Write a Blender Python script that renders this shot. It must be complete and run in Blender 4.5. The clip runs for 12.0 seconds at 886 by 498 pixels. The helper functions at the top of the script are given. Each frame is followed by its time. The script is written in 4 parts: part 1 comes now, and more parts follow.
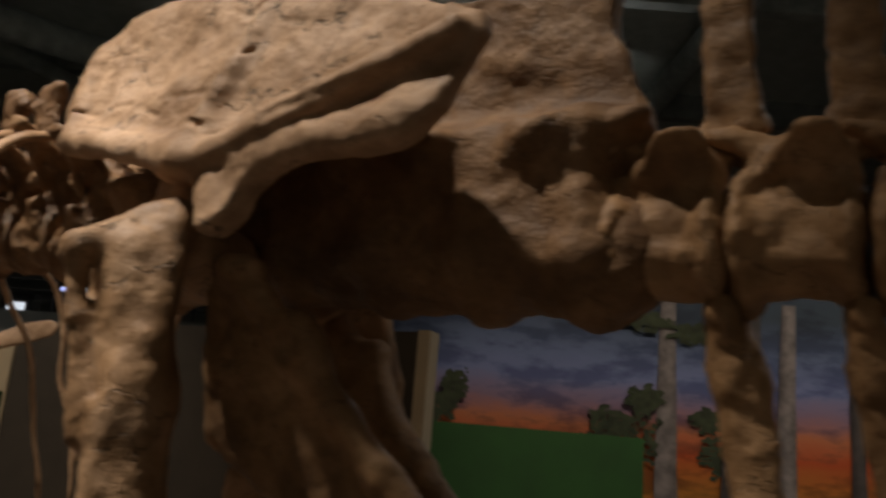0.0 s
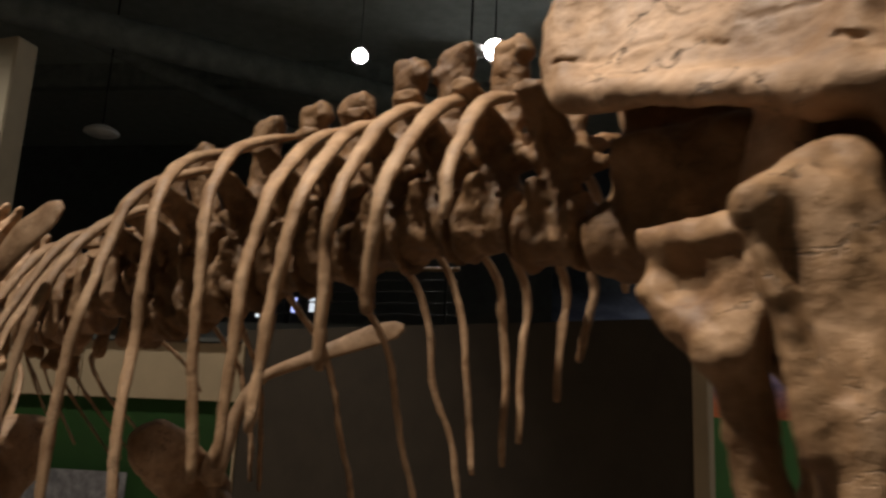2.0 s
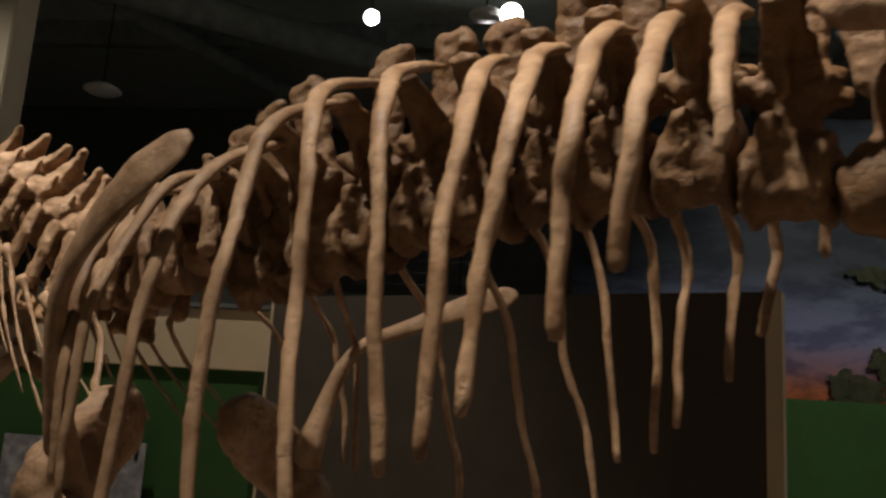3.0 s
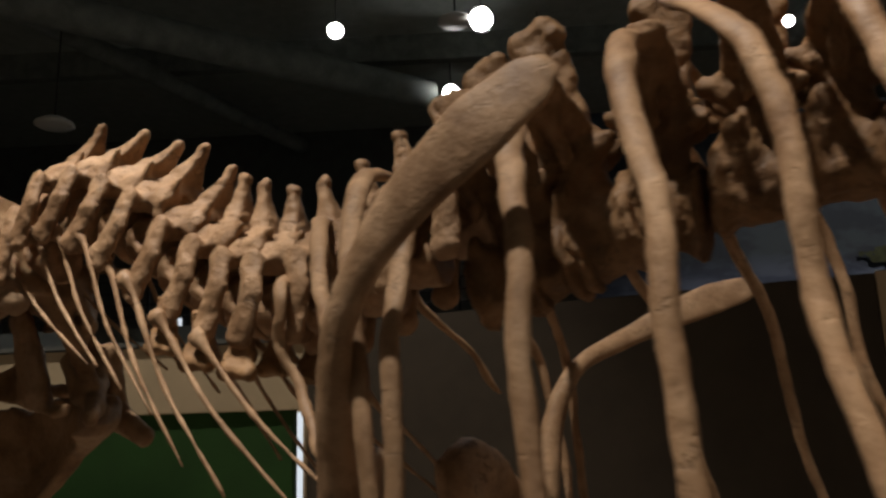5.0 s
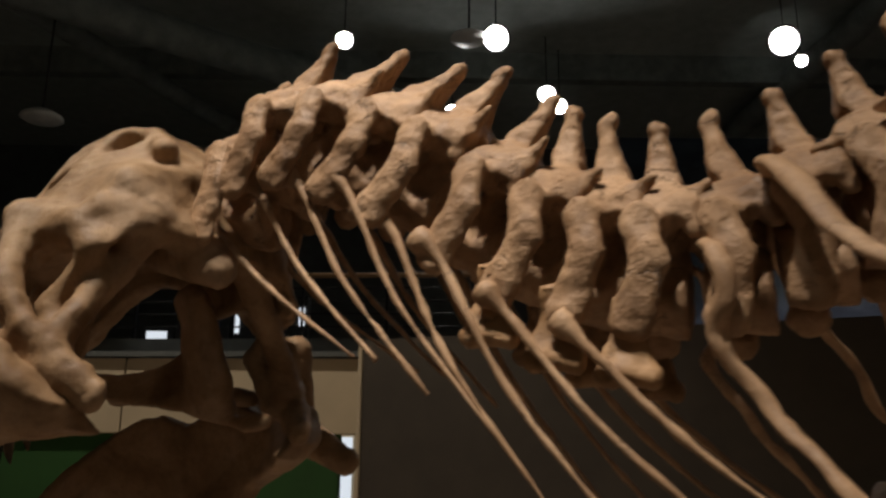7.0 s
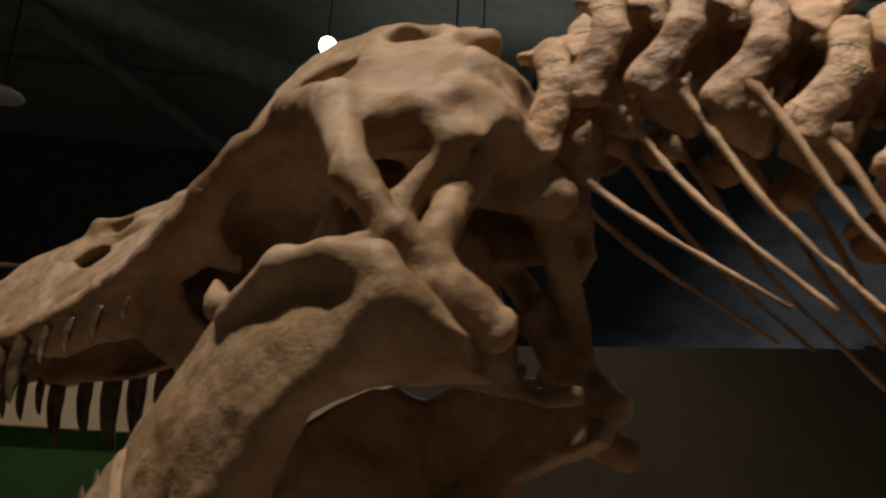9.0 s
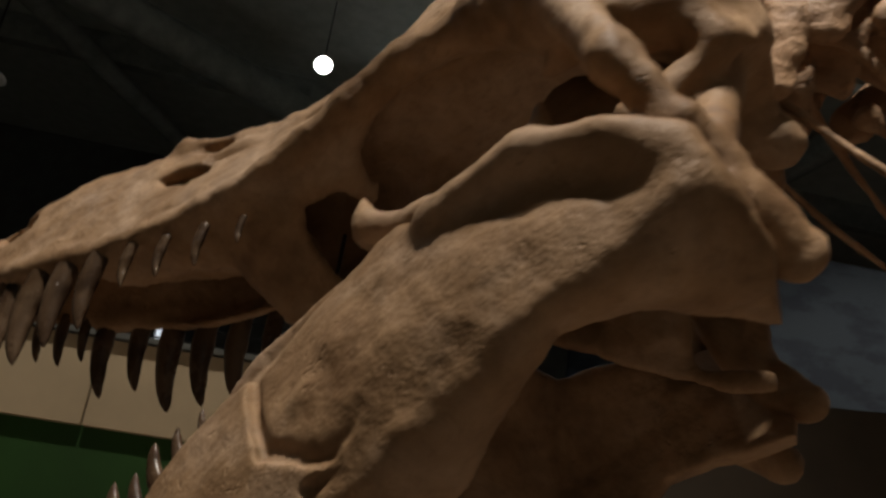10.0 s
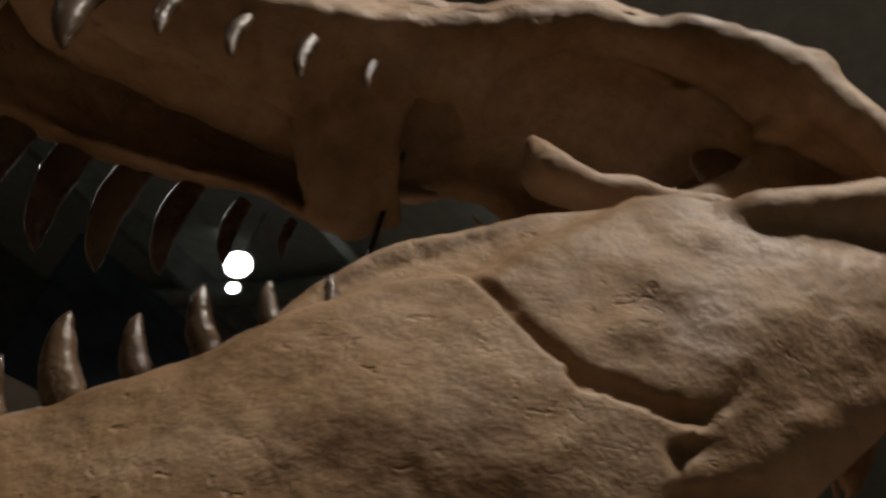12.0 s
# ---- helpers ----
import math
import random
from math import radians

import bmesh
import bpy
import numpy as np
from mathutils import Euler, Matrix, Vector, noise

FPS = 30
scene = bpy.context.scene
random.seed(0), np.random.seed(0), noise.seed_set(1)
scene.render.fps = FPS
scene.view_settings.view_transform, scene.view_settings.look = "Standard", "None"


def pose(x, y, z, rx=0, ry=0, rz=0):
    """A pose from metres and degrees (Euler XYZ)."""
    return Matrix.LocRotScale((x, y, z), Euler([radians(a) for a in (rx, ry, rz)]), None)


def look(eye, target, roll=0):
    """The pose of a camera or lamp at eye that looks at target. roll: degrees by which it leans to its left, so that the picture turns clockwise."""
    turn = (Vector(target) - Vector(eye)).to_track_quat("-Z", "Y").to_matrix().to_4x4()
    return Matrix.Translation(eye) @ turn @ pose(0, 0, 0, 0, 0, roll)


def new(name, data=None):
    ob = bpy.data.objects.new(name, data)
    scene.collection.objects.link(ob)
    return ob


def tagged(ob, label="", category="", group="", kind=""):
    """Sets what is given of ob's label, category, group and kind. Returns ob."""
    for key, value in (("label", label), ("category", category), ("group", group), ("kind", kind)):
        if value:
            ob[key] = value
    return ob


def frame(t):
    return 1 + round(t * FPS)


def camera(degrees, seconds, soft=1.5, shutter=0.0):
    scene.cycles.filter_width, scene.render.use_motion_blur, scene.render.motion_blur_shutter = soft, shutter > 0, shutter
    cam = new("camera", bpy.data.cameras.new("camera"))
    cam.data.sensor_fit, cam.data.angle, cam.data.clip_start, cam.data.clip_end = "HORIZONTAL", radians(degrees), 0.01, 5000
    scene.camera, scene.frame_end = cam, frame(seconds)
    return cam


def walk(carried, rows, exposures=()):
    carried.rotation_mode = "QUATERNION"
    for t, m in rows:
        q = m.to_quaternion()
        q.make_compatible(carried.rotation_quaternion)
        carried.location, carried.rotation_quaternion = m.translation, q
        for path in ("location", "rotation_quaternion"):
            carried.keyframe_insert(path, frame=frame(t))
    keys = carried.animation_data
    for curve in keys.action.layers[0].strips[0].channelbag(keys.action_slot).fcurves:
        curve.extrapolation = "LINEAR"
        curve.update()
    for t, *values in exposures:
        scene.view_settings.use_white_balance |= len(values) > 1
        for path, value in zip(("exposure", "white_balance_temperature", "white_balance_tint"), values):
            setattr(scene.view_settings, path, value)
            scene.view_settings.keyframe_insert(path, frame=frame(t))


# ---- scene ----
cam = camera(55.8, 12.0, soft=2.6, shutter=0.5)
METRES, EYE, TILT, LEAN, TURN = 6.6, 1.75, 13.5, -4.5, 0.0
ROWS = [
    (0.0, 0.0, 0.0, 0.0, -0.0, 0.0, -0.0),
    (0.5, -0.0403, 0.0126, 0.0021, 3.69, 0.45, 0.56),
    (1.0, -0.0848, 0.0231, 0.0016, 4.24, 0.32, 1.11),
    (1.5, -0.1297, 0.0387, -0.0004, 5.45, -0.06, 3.52),
    (2.0, -0.1784, 0.0611, -0.0055, 7.38, -0.06, 3.72),
    (2.5, -0.2238, 0.0893, -0.0075, 7.75, -0.92, 3.08),
    (3.0, -0.2656, 0.112, -0.0105, 6.33, -1.98, 2.52),
    (3.5, -0.3003, 0.134, -0.0111, 5.88, -2.57, 4.73),
    (5.5, -0.4464, 0.2228, -0.0153, 1.48, 0.07, 6.62),
    (6.0, -0.4833, 0.2481, -0.0168, 1.21, 1.16, 5.38),
    (6.5, -0.5172, 0.2736, -0.018, 1.3, 1.53, 5.28),
    (7.0, -0.5547, 0.2955, -0.023, -1.05, 0.75, 3.93),
    (7.5, -0.5912, 0.3151, -0.0277, -2.45, 0.4, 3.67),
    (9.5, -0.7065, 0.3829, -0.057, -8.04, 4.07, -2.05),
    (10.0, -0.7304, 0.4078, -0.0731, -9.66, 5.72, -5.95),
    (10.5, -0.7526, 0.4329, -0.0907, -16.67, 7.42, -12.56),
    (11.0, -0.7787, 0.4521, -0.1016, -29.49, 12.15, -18.1),
    (11.5, -0.8026, 0.4756, -0.1119, -40.78, 16.27, -20.1),
    (12.0, -0.8215, 0.5065, -0.1322, -54.61, 24.71, -24.73),
]
walk(cam, [(t, pose(0, 0, EYE, TILT, LEAN, TURN) @ pose(METRES * x, METRES * y, METRES * z, 90 + pitch, roll, yaw)) for t, x, y, z, yaw, pitch, roll in ROWS])

# ---- light: a dark hall lit by ceiling spots ----
world = bpy.data.worlds.new("hall_air")
scene.world = world
world.use_nodes = True
world.node_tree.nodes["Background"].inputs[0].default_value = (0.80, 0.86, 0.85, 1)
world.node_tree.nodes["Background"].inputs[1].default_value = 0.030
scene.view_settings.exposure = -0.15


def spot(eye, target, watts, colour, cone=60, size=0.12, blend=0.6):
    lamp = bpy.data.lights.new("spot_beam", "SPOT")
    lamp.energy, lamp.color, lamp.spot_size, lamp.spot_blend, lamp.shadow_soft_size = watts, colour, radians(cone), blend, size
    ob = new("spot_beam", lamp)
    ob.matrix_world = look(eye, target)
    return ob


WARM = (1.0, 0.865, 0.72)
HEAD_WARM = (1.0, 0.895, 0.78)
spot((-3.2, 0.5, 9.2), (-0.95, 2.2, 2.6), 2500, WARM, 29, blend=0.75)
spot((-5.0, 1.0, 9.3), (-2.5, 2.85, 2.2), 2350, HEAD_WARM, 36)
spot((-5.9, 2.0, 9.2), (-5.1, 4.2, 1.95), 2450, HEAD_WARM, 36)
spot((3.6, 6.4, 9.0), (3.6, 12.8, 2.2), 1200, (1.0, 0.86, 0.7), 62)
spot((-6.4, 5.6, 9.2), (-6.0, 8.6, 1.6), 1100, WARM, 70)
# wide fill lamps: one hangs at a ceiling spotlight, the others are added, unseen
for x, y, ahead, watts in ((-9.0, -6.0, -5.0, 2900), (4.0, -6.0, -5.0, 2900), (-2.7, 16.3, 0.5, 640), (-12.0, 9.0, 0.5, 560), (7.0, 5.0, 0.5, 560)):
    spot((x, y, 9.4), (x, y + ahead, 0.0), watts, (1.0, 0.95, 0.88), 120, 0.3)

# ---- materials ----
def nodes_of(name):
    m = bpy.data.materials.new(name)
    m.use_nodes = True
    nt = m.node_tree
    return m, nt, nt.nodes["Principled BSDF"]


def add(nt, kind, **inputs):
    n = nt.nodes.new(kind)
    for k, v in inputs.items():
        n.inputs[k.replace("_", " ")].default_value = v
    return n


def ramp(nt, src, stops):
    r = nt.nodes.new("ShaderNodeValToRGB")
    while len(r.color_ramp.elements) < len(stops):
        r.color_ramp.elements.new(0.5)
    for e, (p, c) in zip(r.color_ramp.elements, stops):
        e.position, e.color = p, (*c, 1) if len(c) == 3 else c
    nt.links.new(src, r.inputs[0])
    return r


def mixc(nt, fac, a, b, mode="MIX"):
    m = nt.nodes.new("ShaderNodeMix")
    m.data_type, m.blend_type = "RGBA", mode
    for sock, v in ((m.inputs[0], fac), (m.inputs[6], a), (m.inputs[7], b)):
        if isinstance(v, (int, float)):
            sock.default_value = v
        elif isinstance(v, tuple):
            sock.default_value = (*v, 1)
        else:
            nt.links.new(v, sock)
    return m.outputs[2]


def bone(name, light, mid, dark, rough=0.62, crack=0.5, grain=1.0, patch=3.2, mottle=0.6, lump=2.2):
    """Cast fossil bone: blotches of stain, fine mottling, hairline cracks and pits."""
    m, nt, bsdf = nodes_of(name)
    lk = nt.links.new
    co = nt.nodes.new("ShaderNodeTexCoord")
    info = nt.nodes.new("ShaderNodeObjectInfo")
    shift = nt.nodes.new("ShaderNodeVectorMath")
    shift.operation = "MULTIPLY_ADD"
    lk(info.outputs["Random"], shift.inputs[0])
    shift.inputs[1].default_value = (13.0, 7.0, 5.0)
    lk(co.outputs["Object"], shift.inputs[2])
    at = shift.outputs[0]
    big = add(nt, "ShaderNodeTexNoise", Scale=patch, Detail=6.0, Roughness=0.62, Distortion=0.5)
    fine = add(nt, "ShaderNodeTexNoise", Scale=38.0, Detail=5.0, Roughness=0.65)
    mott = add(nt, "ShaderNodeTexNoise", Scale=12.0, Detail=4.0, Roughness=0.6)
    for n in (big, fine, mott):
        lk(at, n.inputs["Vector"])
    base = ramp(nt, big.outputs[0], [(0.32, dark), (0.5, mid), (0.68, light)]).outputs[0]
    blot = ramp(nt, mott.outputs[0], [(0.36, (0.42, 0.36, 0.30)), (0.56, (1, 1, 1))]).outputs[0]
    base = mixc(nt, mottle, base, blot, "MULTIPLY")
    speck = ramp(nt, fine.outputs[0], [(0.3, (0.6, 0.55, 0.5)), (0.5, (1, 1, 1)), (0.75, (1.12, 1.1, 1.08))]).outputs[0]
    base = mixc(nt, 0.45, base, speck, "MULTIPLY")
    # hairline cracks
    warp = nt.nodes.new("ShaderNodeVectorMath")
    warp.operation = "MULTIPLY_ADD"
    lk(mott.outputs["Color"], warp.inputs[0])
    warp.inputs[1].default_value = (0.22, 0.22, 0.22)
    lk(at, warp.inputs[2])
    vor = add(nt, "ShaderNodeTexVoronoi", Scale=4.0)
    vor.feature = "DISTANCE_TO_EDGE"
    lk(warp.outputs[0], vor.inputs["Vector"])
    line = ramp(nt, vor.outputs["Distance"], [(0.0, (0, 0, 0)), (0.02, (1, 1, 1))]).outputs[0]
    gate = ramp(nt, big.outputs[0], [(0.40, (0, 0, 0)), (0.47, (0, 0, 0)), (0.52, (1, 1, 1))]).outputs[0]
    line = mixc(nt, gate, (1.0, 1.0, 1.0), line)
    base = mixc(nt, crack, base, line, "MULTIPLY")
    lk(base, bsdf.inputs["Base Color"])
    rr = ramp(nt, mott.outputs[0], [(0.3, (rough - 0.12,) * 3), (0.7, (rough + 0.12,) * 3)]).outputs[0]
    lk(rr, bsdf.inputs["Roughness"])
    bsdf.inputs["Specular IOR Level"].default_value = 0.35
    h1 = nt.nodes.new("ShaderNodeMath")
    h1.operation = "MULTIPLY_ADD"
    lk(mott.outputs[0], h1.inputs[0])
    h1.inputs[1].default_value = lump
    lk(fine.outputs[0], h1.inputs[2])
    h2 = nt.nodes.new("ShaderNodeMath")
    h2.operation = "MULTIPLY_ADD"
    lk(line, h2.inputs[0])
    h2.inputs[1].default_value = 0.8 * crack
    lk(h1.outputs[0], h2.inputs[2])
    # sparse pocks and knobs
    pock = add(nt, "ShaderNodeTexVoronoi", Scale=30.0)
    lk(warp.outputs[0], pock.inputs["Vector"])
    dot = ramp(nt, pock.outputs["Distance"], [(0.0, (0, 0, 0)), (0.10, (0.2, 0.2, 0.2)), (0.24, (1, 1, 1))]).outputs[0]
    where = ramp(nt, mott.outputs[0], [(0.50, (0, 0, 0)), (0.60, (1, 1, 1))]).outputs[0]
    dot = mixc(nt, where, (1.0, 1.0, 1.0), dot)
    h3 = nt.nodes.new("ShaderNodeMath")
    h3.operation = "MULTIPLY_ADD"
    lk(dot, h3.inputs[0])
    h3.inputs[1].default_value = 0.55
    lk(h2.outputs[0], h3.inputs[2])
    bump = add(nt, "ShaderNodeBump", Strength=0.9, Distance=0.008 * grain)
    lk(h3.outputs[0], bump.inputs["Height"])
    lk(bump.outputs[0], bsdf.inputs["Normal"])
    return m


def paint(name, colour, rough=0.7, vary=0.12, scale=3.0, bump=0.001, metal=0.0):
    m, nt, bsdf = nodes_of(name)
    lk = nt.links.new
    co = nt.nodes.new("ShaderNodeTexCoord")
    a = add(nt, "ShaderNodeTexNoise", Scale=scale, Detail=4.0, Roughness=0.6)
    b = add(nt, "ShaderNodeTexNoise", Scale=scale * 40, Detail=3.0)
    lk(co.outputs["Object"], a.inputs["Vector"])
    lk(co.outputs["Object"], b.inputs["Vector"])
    lo = tuple(c * (1 - vary) for c in colour)
    hi = tuple(min(1, c * (1 + vary)) for c in colour)
    base = ramp(nt, a.outputs[0], [(0.35, lo), (0.65, hi)]).outputs[0]
    lk(base, bsdf.inputs["Base Color"])
    bsdf.inputs["Roughness"].default_value = rough
    bsdf.inputs["Metallic"].default_value = metal
    bp = add(nt, "ShaderNodeBump", Strength=0.5, Distance=bump)
    lk(b.outputs[0], bp.inputs["Height"])
    lk(bp.outputs[0], bsdf.inputs["Normal"])
    return m


def glow(name, colour, strength):
    m, nt, bsdf = nodes_of(name)
    bsdf.inputs["Base Color"].default_value = (0.02, 0.02, 0.02, 1)
    bsdf.inputs["Emission Color"].default_value = (*colour, 1)
    bsdf.inputs["Emission Strength"].default_value = strength
    return m


BONE = bone("tan_bone", (0.52, 0.345, 0.215), (0.37, 0.225, 0.122), (0.19, 0.102, 0.048), grain=0.8, mottle=0.5, lump=1.6)
BONE_RIB = bone("rib_bone", (0.50, 0.33, 0.20), (0.40, 0.25, 0.14), (0.27, 0.155, 0.08), crack=0.35, grain=0.4, patch=6.0, mottle=0.45, lump=1.5)
BONE_JAW = bone("jaw_bone", (0.46, 0.322, 0.212), (0.325, 0.202, 0.106), (0.165, 0.088, 0.037), crack=0.10, grain=0.55, patch=4.0, mottle=0.30, lump=0.5)
BONE_PALE = bone("pale_bone", (0.57, 0.395, 0.27), (0.44, 0.285, 0.172), (0.24, 0.140, 0.074), crack=0.95, grain=0.6, patch=2.6, mottle=0.35, lump=1.2)
TOOTH = bone("tooth_enamel", (0.17, 0.115, 0.07), (0.11, 0.07, 0.042), (0.055, 0.034, 0.022), rough=0.28, crack=0.2, grain=0.3, patch=9.0)
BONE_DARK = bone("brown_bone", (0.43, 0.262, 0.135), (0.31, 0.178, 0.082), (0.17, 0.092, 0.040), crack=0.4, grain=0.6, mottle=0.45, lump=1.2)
BONE_LIMB = bone("limb_bone", (0.46, 0.30, 0.18), (0.32, 0.19, 0.095), (0.18, 0.095, 0.045), crack=0.6, grain=0.55, patch=4.0, mottle=0.4, lump=0.7)
# darker brown bone: shade behind hip blade and ribs put into the colour
BONE_SHADED = bone("shaded_bone", (0.33, 0.198, 0.102), (0.21, 0.115, 0.051), (0.11, 0.057, 0.025), crack=0.3, grain=0.8, mottle=0.5, lump=1.6)
STEEL = paint("black_steel", (0.03, 0.03, 0.03), 0.4, metal=0.6)
PANEL = paint("dark_brown_board", (0.058, 0.046, 0.032), 0.75)
CREAM = paint("cream_paint", (0.55, 0.45, 0.30), 0.7, 0.05)
GREEN = paint("dark_green_paint", (0.018, 0.075, 0.012), 0.75, 0.15, 1.5)
CEIL = paint("black_ceiling", (0.42, 0.47, 0.44), 0.9, 0.10)
FLOOR = paint("dark_carpet", (0.215, 0.165, 0.125), 0.7, 0.15, 2.0, 0.001)
WALL = paint("slate_wall", (0.125, 0.135, 0.13), 0.85, 0.12)
DUCT = paint("dark_duct", (0.24, 0.27, 0.255), 0.95, 0.2)
WOOD = paint("rail_wood", (0.34, 0.20, 0.09), 0.5, 0.2, 8.0)
WHITE = paint("white_enamel", (0.75, 0.74, 0.70), 0.45, 0.04)
TRUNK = paint("painted_trunk", (0.20, 0.17, 0.16), 0.85, 0.35, 5.0)
TRUNK_DARK = paint("painted_dark_trunk", (0.075, 0.062, 0.058), 0.85, 0.3, 5.0)
LEAF = paint("painted_foliage", (0.045, 0.055, 0.028), 0.9, 0.4, 7.0)
LAMP = glow("lamp_light", (1.0, 0.97, 0.93), 60.0)
COOL = glow("cool_display_light", (0.45, 0.52, 1.0), 1.6)
WHITE_GLOW = glow("white_display_and_gap_light", (0.85, 0.92, 1.0), 0.9)


def mural_paint():
    """A painted sunset: slate cloud above, violet and blue below it, orange near the tree line."""
    m, nt, bsdf = nodes_of("sunset_mural_paint")
    lk = nt.links.new
    co = nt.nodes.new("ShaderNodeTexCoord")
    sep = nt.nodes.new("ShaderNodeSeparateXYZ")
    lk(co.outputs["Object"], sep.inputs[0])
    stretch = nt.nodes.new("ShaderNodeMapping")
    stretch.inputs["Scale"].default_value = (0.7, 1.0, 1.7)
    lk(co.outputs["Object"], stretch.inputs[0])
    cloud = add(nt, "ShaderNodeTexNoise", Scale=1.5, Detail=6.0, Roughness=0.62)
    lk(stretch.outputs[0], cloud.inputs["Vector"])
    hgt = nt.nodes.new("ShaderNodeMath")
    hgt.operation = "MULTIPLY_ADD"
    lk(cloud.outputs[0], hgt.inputs[0])
    hgt.inputs[1].default_value = 0.5
    lk(sep.outputs["Z"], hgt.inputs[2])
    rng = nt.nodes.new("ShaderNodeMapRange")
    rng.inputs["From Min"].default_value, rng.inputs["From Max"].default_value = 1.6, 4.6
    lk(hgt.outputs[0], rng.inputs[0])
    sky = ramp(nt, rng.outputs[0], [(0.0, (0.85, 0.36, 0.07)), (0.20, (0.72, 0.13, 0.04)), (0.32, (0.66, 0.22, 0.10)), (0.42, (0.30, 0.19, 0.26)),
                                    (0.56, (0.19, 0.22, 0.40)), (0.74, (0.10, 0.13, 0.22)), (0.92, (0.035, 0.05, 0.07))]).outputs[0]
    puff = ramp(nt, cloud.outputs[0], [(0.46, (1, 1, 1)), (0.58, (0.42, 0.44, 0.55))]).outputs[0]
    sky = mixc(nt, 0.8, sky, puff, "MULTIPLY")
    lk(sky, bsdf.inputs["Base Color"])
    bsdf.inputs["Roughness"].default_value = 0.85
    return m


MURAL = mural_paint()


# ---- mesh tools ----
def smin(a, b, k):
    h = np.clip(0.5 + 0.5 * (b - a) / k, 0, 1)
    return b + (a - b) * h - k * h * (1 - h)


def smax(a, b, k):
    return -smin(-a, -b, k)


def rod(p, a, b, ra, rb, sq=(1, 1, 1)):
    """Distance to a tapered rod from a to b; sq squeezes space to flatten it."""
    a, b, sq = np.array(a, float) * sq, np.array(b, float) * sq, np.array(sq, float)
    q = p * sq - a
    ab = b - a
    t = np.clip(q @ ab / max(ab @ ab, 1e-9), 0, 1)
    return (np.linalg.norm(q - t[..., None] * ab, axis=-1) - (ra + (rb - ra) * t)) / sq.max()


def ball(p, c, r):
    k = np.linalg.norm((p - np.array(c)) / np.array(r), axis=-1)
    return (k - 1) * min(r)


def poly(u, v, pts):
    """Signed distance to a closed outline in a plane."""
    pts = np.array(pts, float)
    d = np.full(u.shape, 1e9)
    s = np.ones(u.shape)
    for (ax, ay), (bx, by) in zip(pts, np.roll(pts, 1, 0)):
        ex, ey, wx, wy = bx - ax, by - ay, u - ax, v - ay
        t = np.clip((wx * ex + wy * ey) / (ex * ex + ey * ey), 0, 1)
        d = np.minimum(d, (wx - ex * t) ** 2 + (wy - ey * t) ** 2)
        c1, c2, c3 = v >= ay, v < by, ex * wy > ey * wx
        s = np.where((c1 & c2 & c3) | (~c1 & ~c2 & ~c3), -s, s)
    return s * np.sqrt(d)


def net(f, lo, hi, step):
    """Surface net of f = 0 inside a box: vertices and quads."""
    ax = [np.arange(a, b + step, step) for a, b in zip(lo, hi)]
    p = np.stack(np.meshgrid(*ax, indexing="ij"), -1)
    val = f(p.reshape(-1, 3)).reshape(p.shape[:3])
    val[[0, -1]], val[:, [0, -1]], val[:, :, [0, -1]] = 1, 1, 1
    ins = val < 0
    n = np.array(val.shape)
    acc, cnt = np.zeros((*(n - 1), 3)), np.zeros(n - 1)
    grid = np.stack(np.meshgrid(*[np.arange(k) for k in n], indexing="ij"), -1).astype(float)
    edges = []
    for axis in range(3):
        lo_s, hi_s = [slice(None)] * 3, [slice(None)] * 3
        lo_s[axis], hi_s[axis] = slice(0, -1), slice(1, None)
        a, b = val[tuple(lo_s)], val[tuple(hi_s)]
        cross = (a < 0) != (b < 0)
        idx = np.argwhere(cross)
        t = a[cross] / (a[cross] - b[cross])
        pt = idx.astype(float)
        pt[:, axis] += t
        o1, o2 = [i for i in range(3) if i != axis]
        keep = (idx[:, o1] > 0) & (idx[:, o2] > 0) & (idx[:, o1] < n[o1] - 1) & (idx[:, o2] < n[o2] - 1)
        idx, pt, neg = idx[keep], pt[keep], (a[cross] < 0)[keep]
        quad = []
        for d1, d2 in ((0, 0), (1, 0), (1, 1), (0, 1)):
            c = idx.copy()
            c[:, o1] -= d1
            c[:, o2] -= d2
            np.add.at(acc, tuple(c.T), pt)
            np.add.at(cnt, tuple(c.T), 1)
            quad.append(np.ravel_multi_index(c.T, n - 1))
        quad = np.stack(quad, 1)
        flip = neg if axis != 1 else ~neg
        quad[~flip] = quad[~flip][:, ::-1]
        edges.append(quad)
    quads = np.concatenate(edges)
    used, inv = np.unique(quads, return_inverse=True)
    verts = (acc.reshape(-1, 3)[used] / cnt.reshape(-1)[used][:, None]) * step + np.array(lo)
    return verts, inv.reshape(-1, 4)


def to_mesh(name, verts, faces, rough=0.0, freq=9.0, seed=0, where=None):
    """A smooth-shaded mesh with lumps of depth `rough` pushed along its normals; where: placing function for the vertices."""
    me = bpy.data.meshes.new(name)
    if where is not None:
        verts = where(verts)
    me.from_pydata(verts.tolist(), [], [list(f) for f in faces])
    me.update()
    if rough:
        off = Vector((seed * 3.7, seed * 1.9, seed * 5.3))
        no = np.zeros(len(verts) * 3)
        me.vertex_normals.foreach_get("vector", no)
        amt = np.array([noise.fractal(Vector(v) * freq + off, 0.9, 2.1, 4) for v in verts])
        crease = np.array([noise.noise(Vector(v) * freq * 0.6 + off) for v in verts])
        amt -= 0.3 * np.exp(-(crease / 0.09) ** 2)
        co = verts + no.reshape(-1, 3) * (amt * rough)[:, None]
        me.vertices.foreach_set("co", co.ravel())
    me.polygons.foreach_set("use_smooth", [True] * len(me.polygons))
    me.update()
    return me


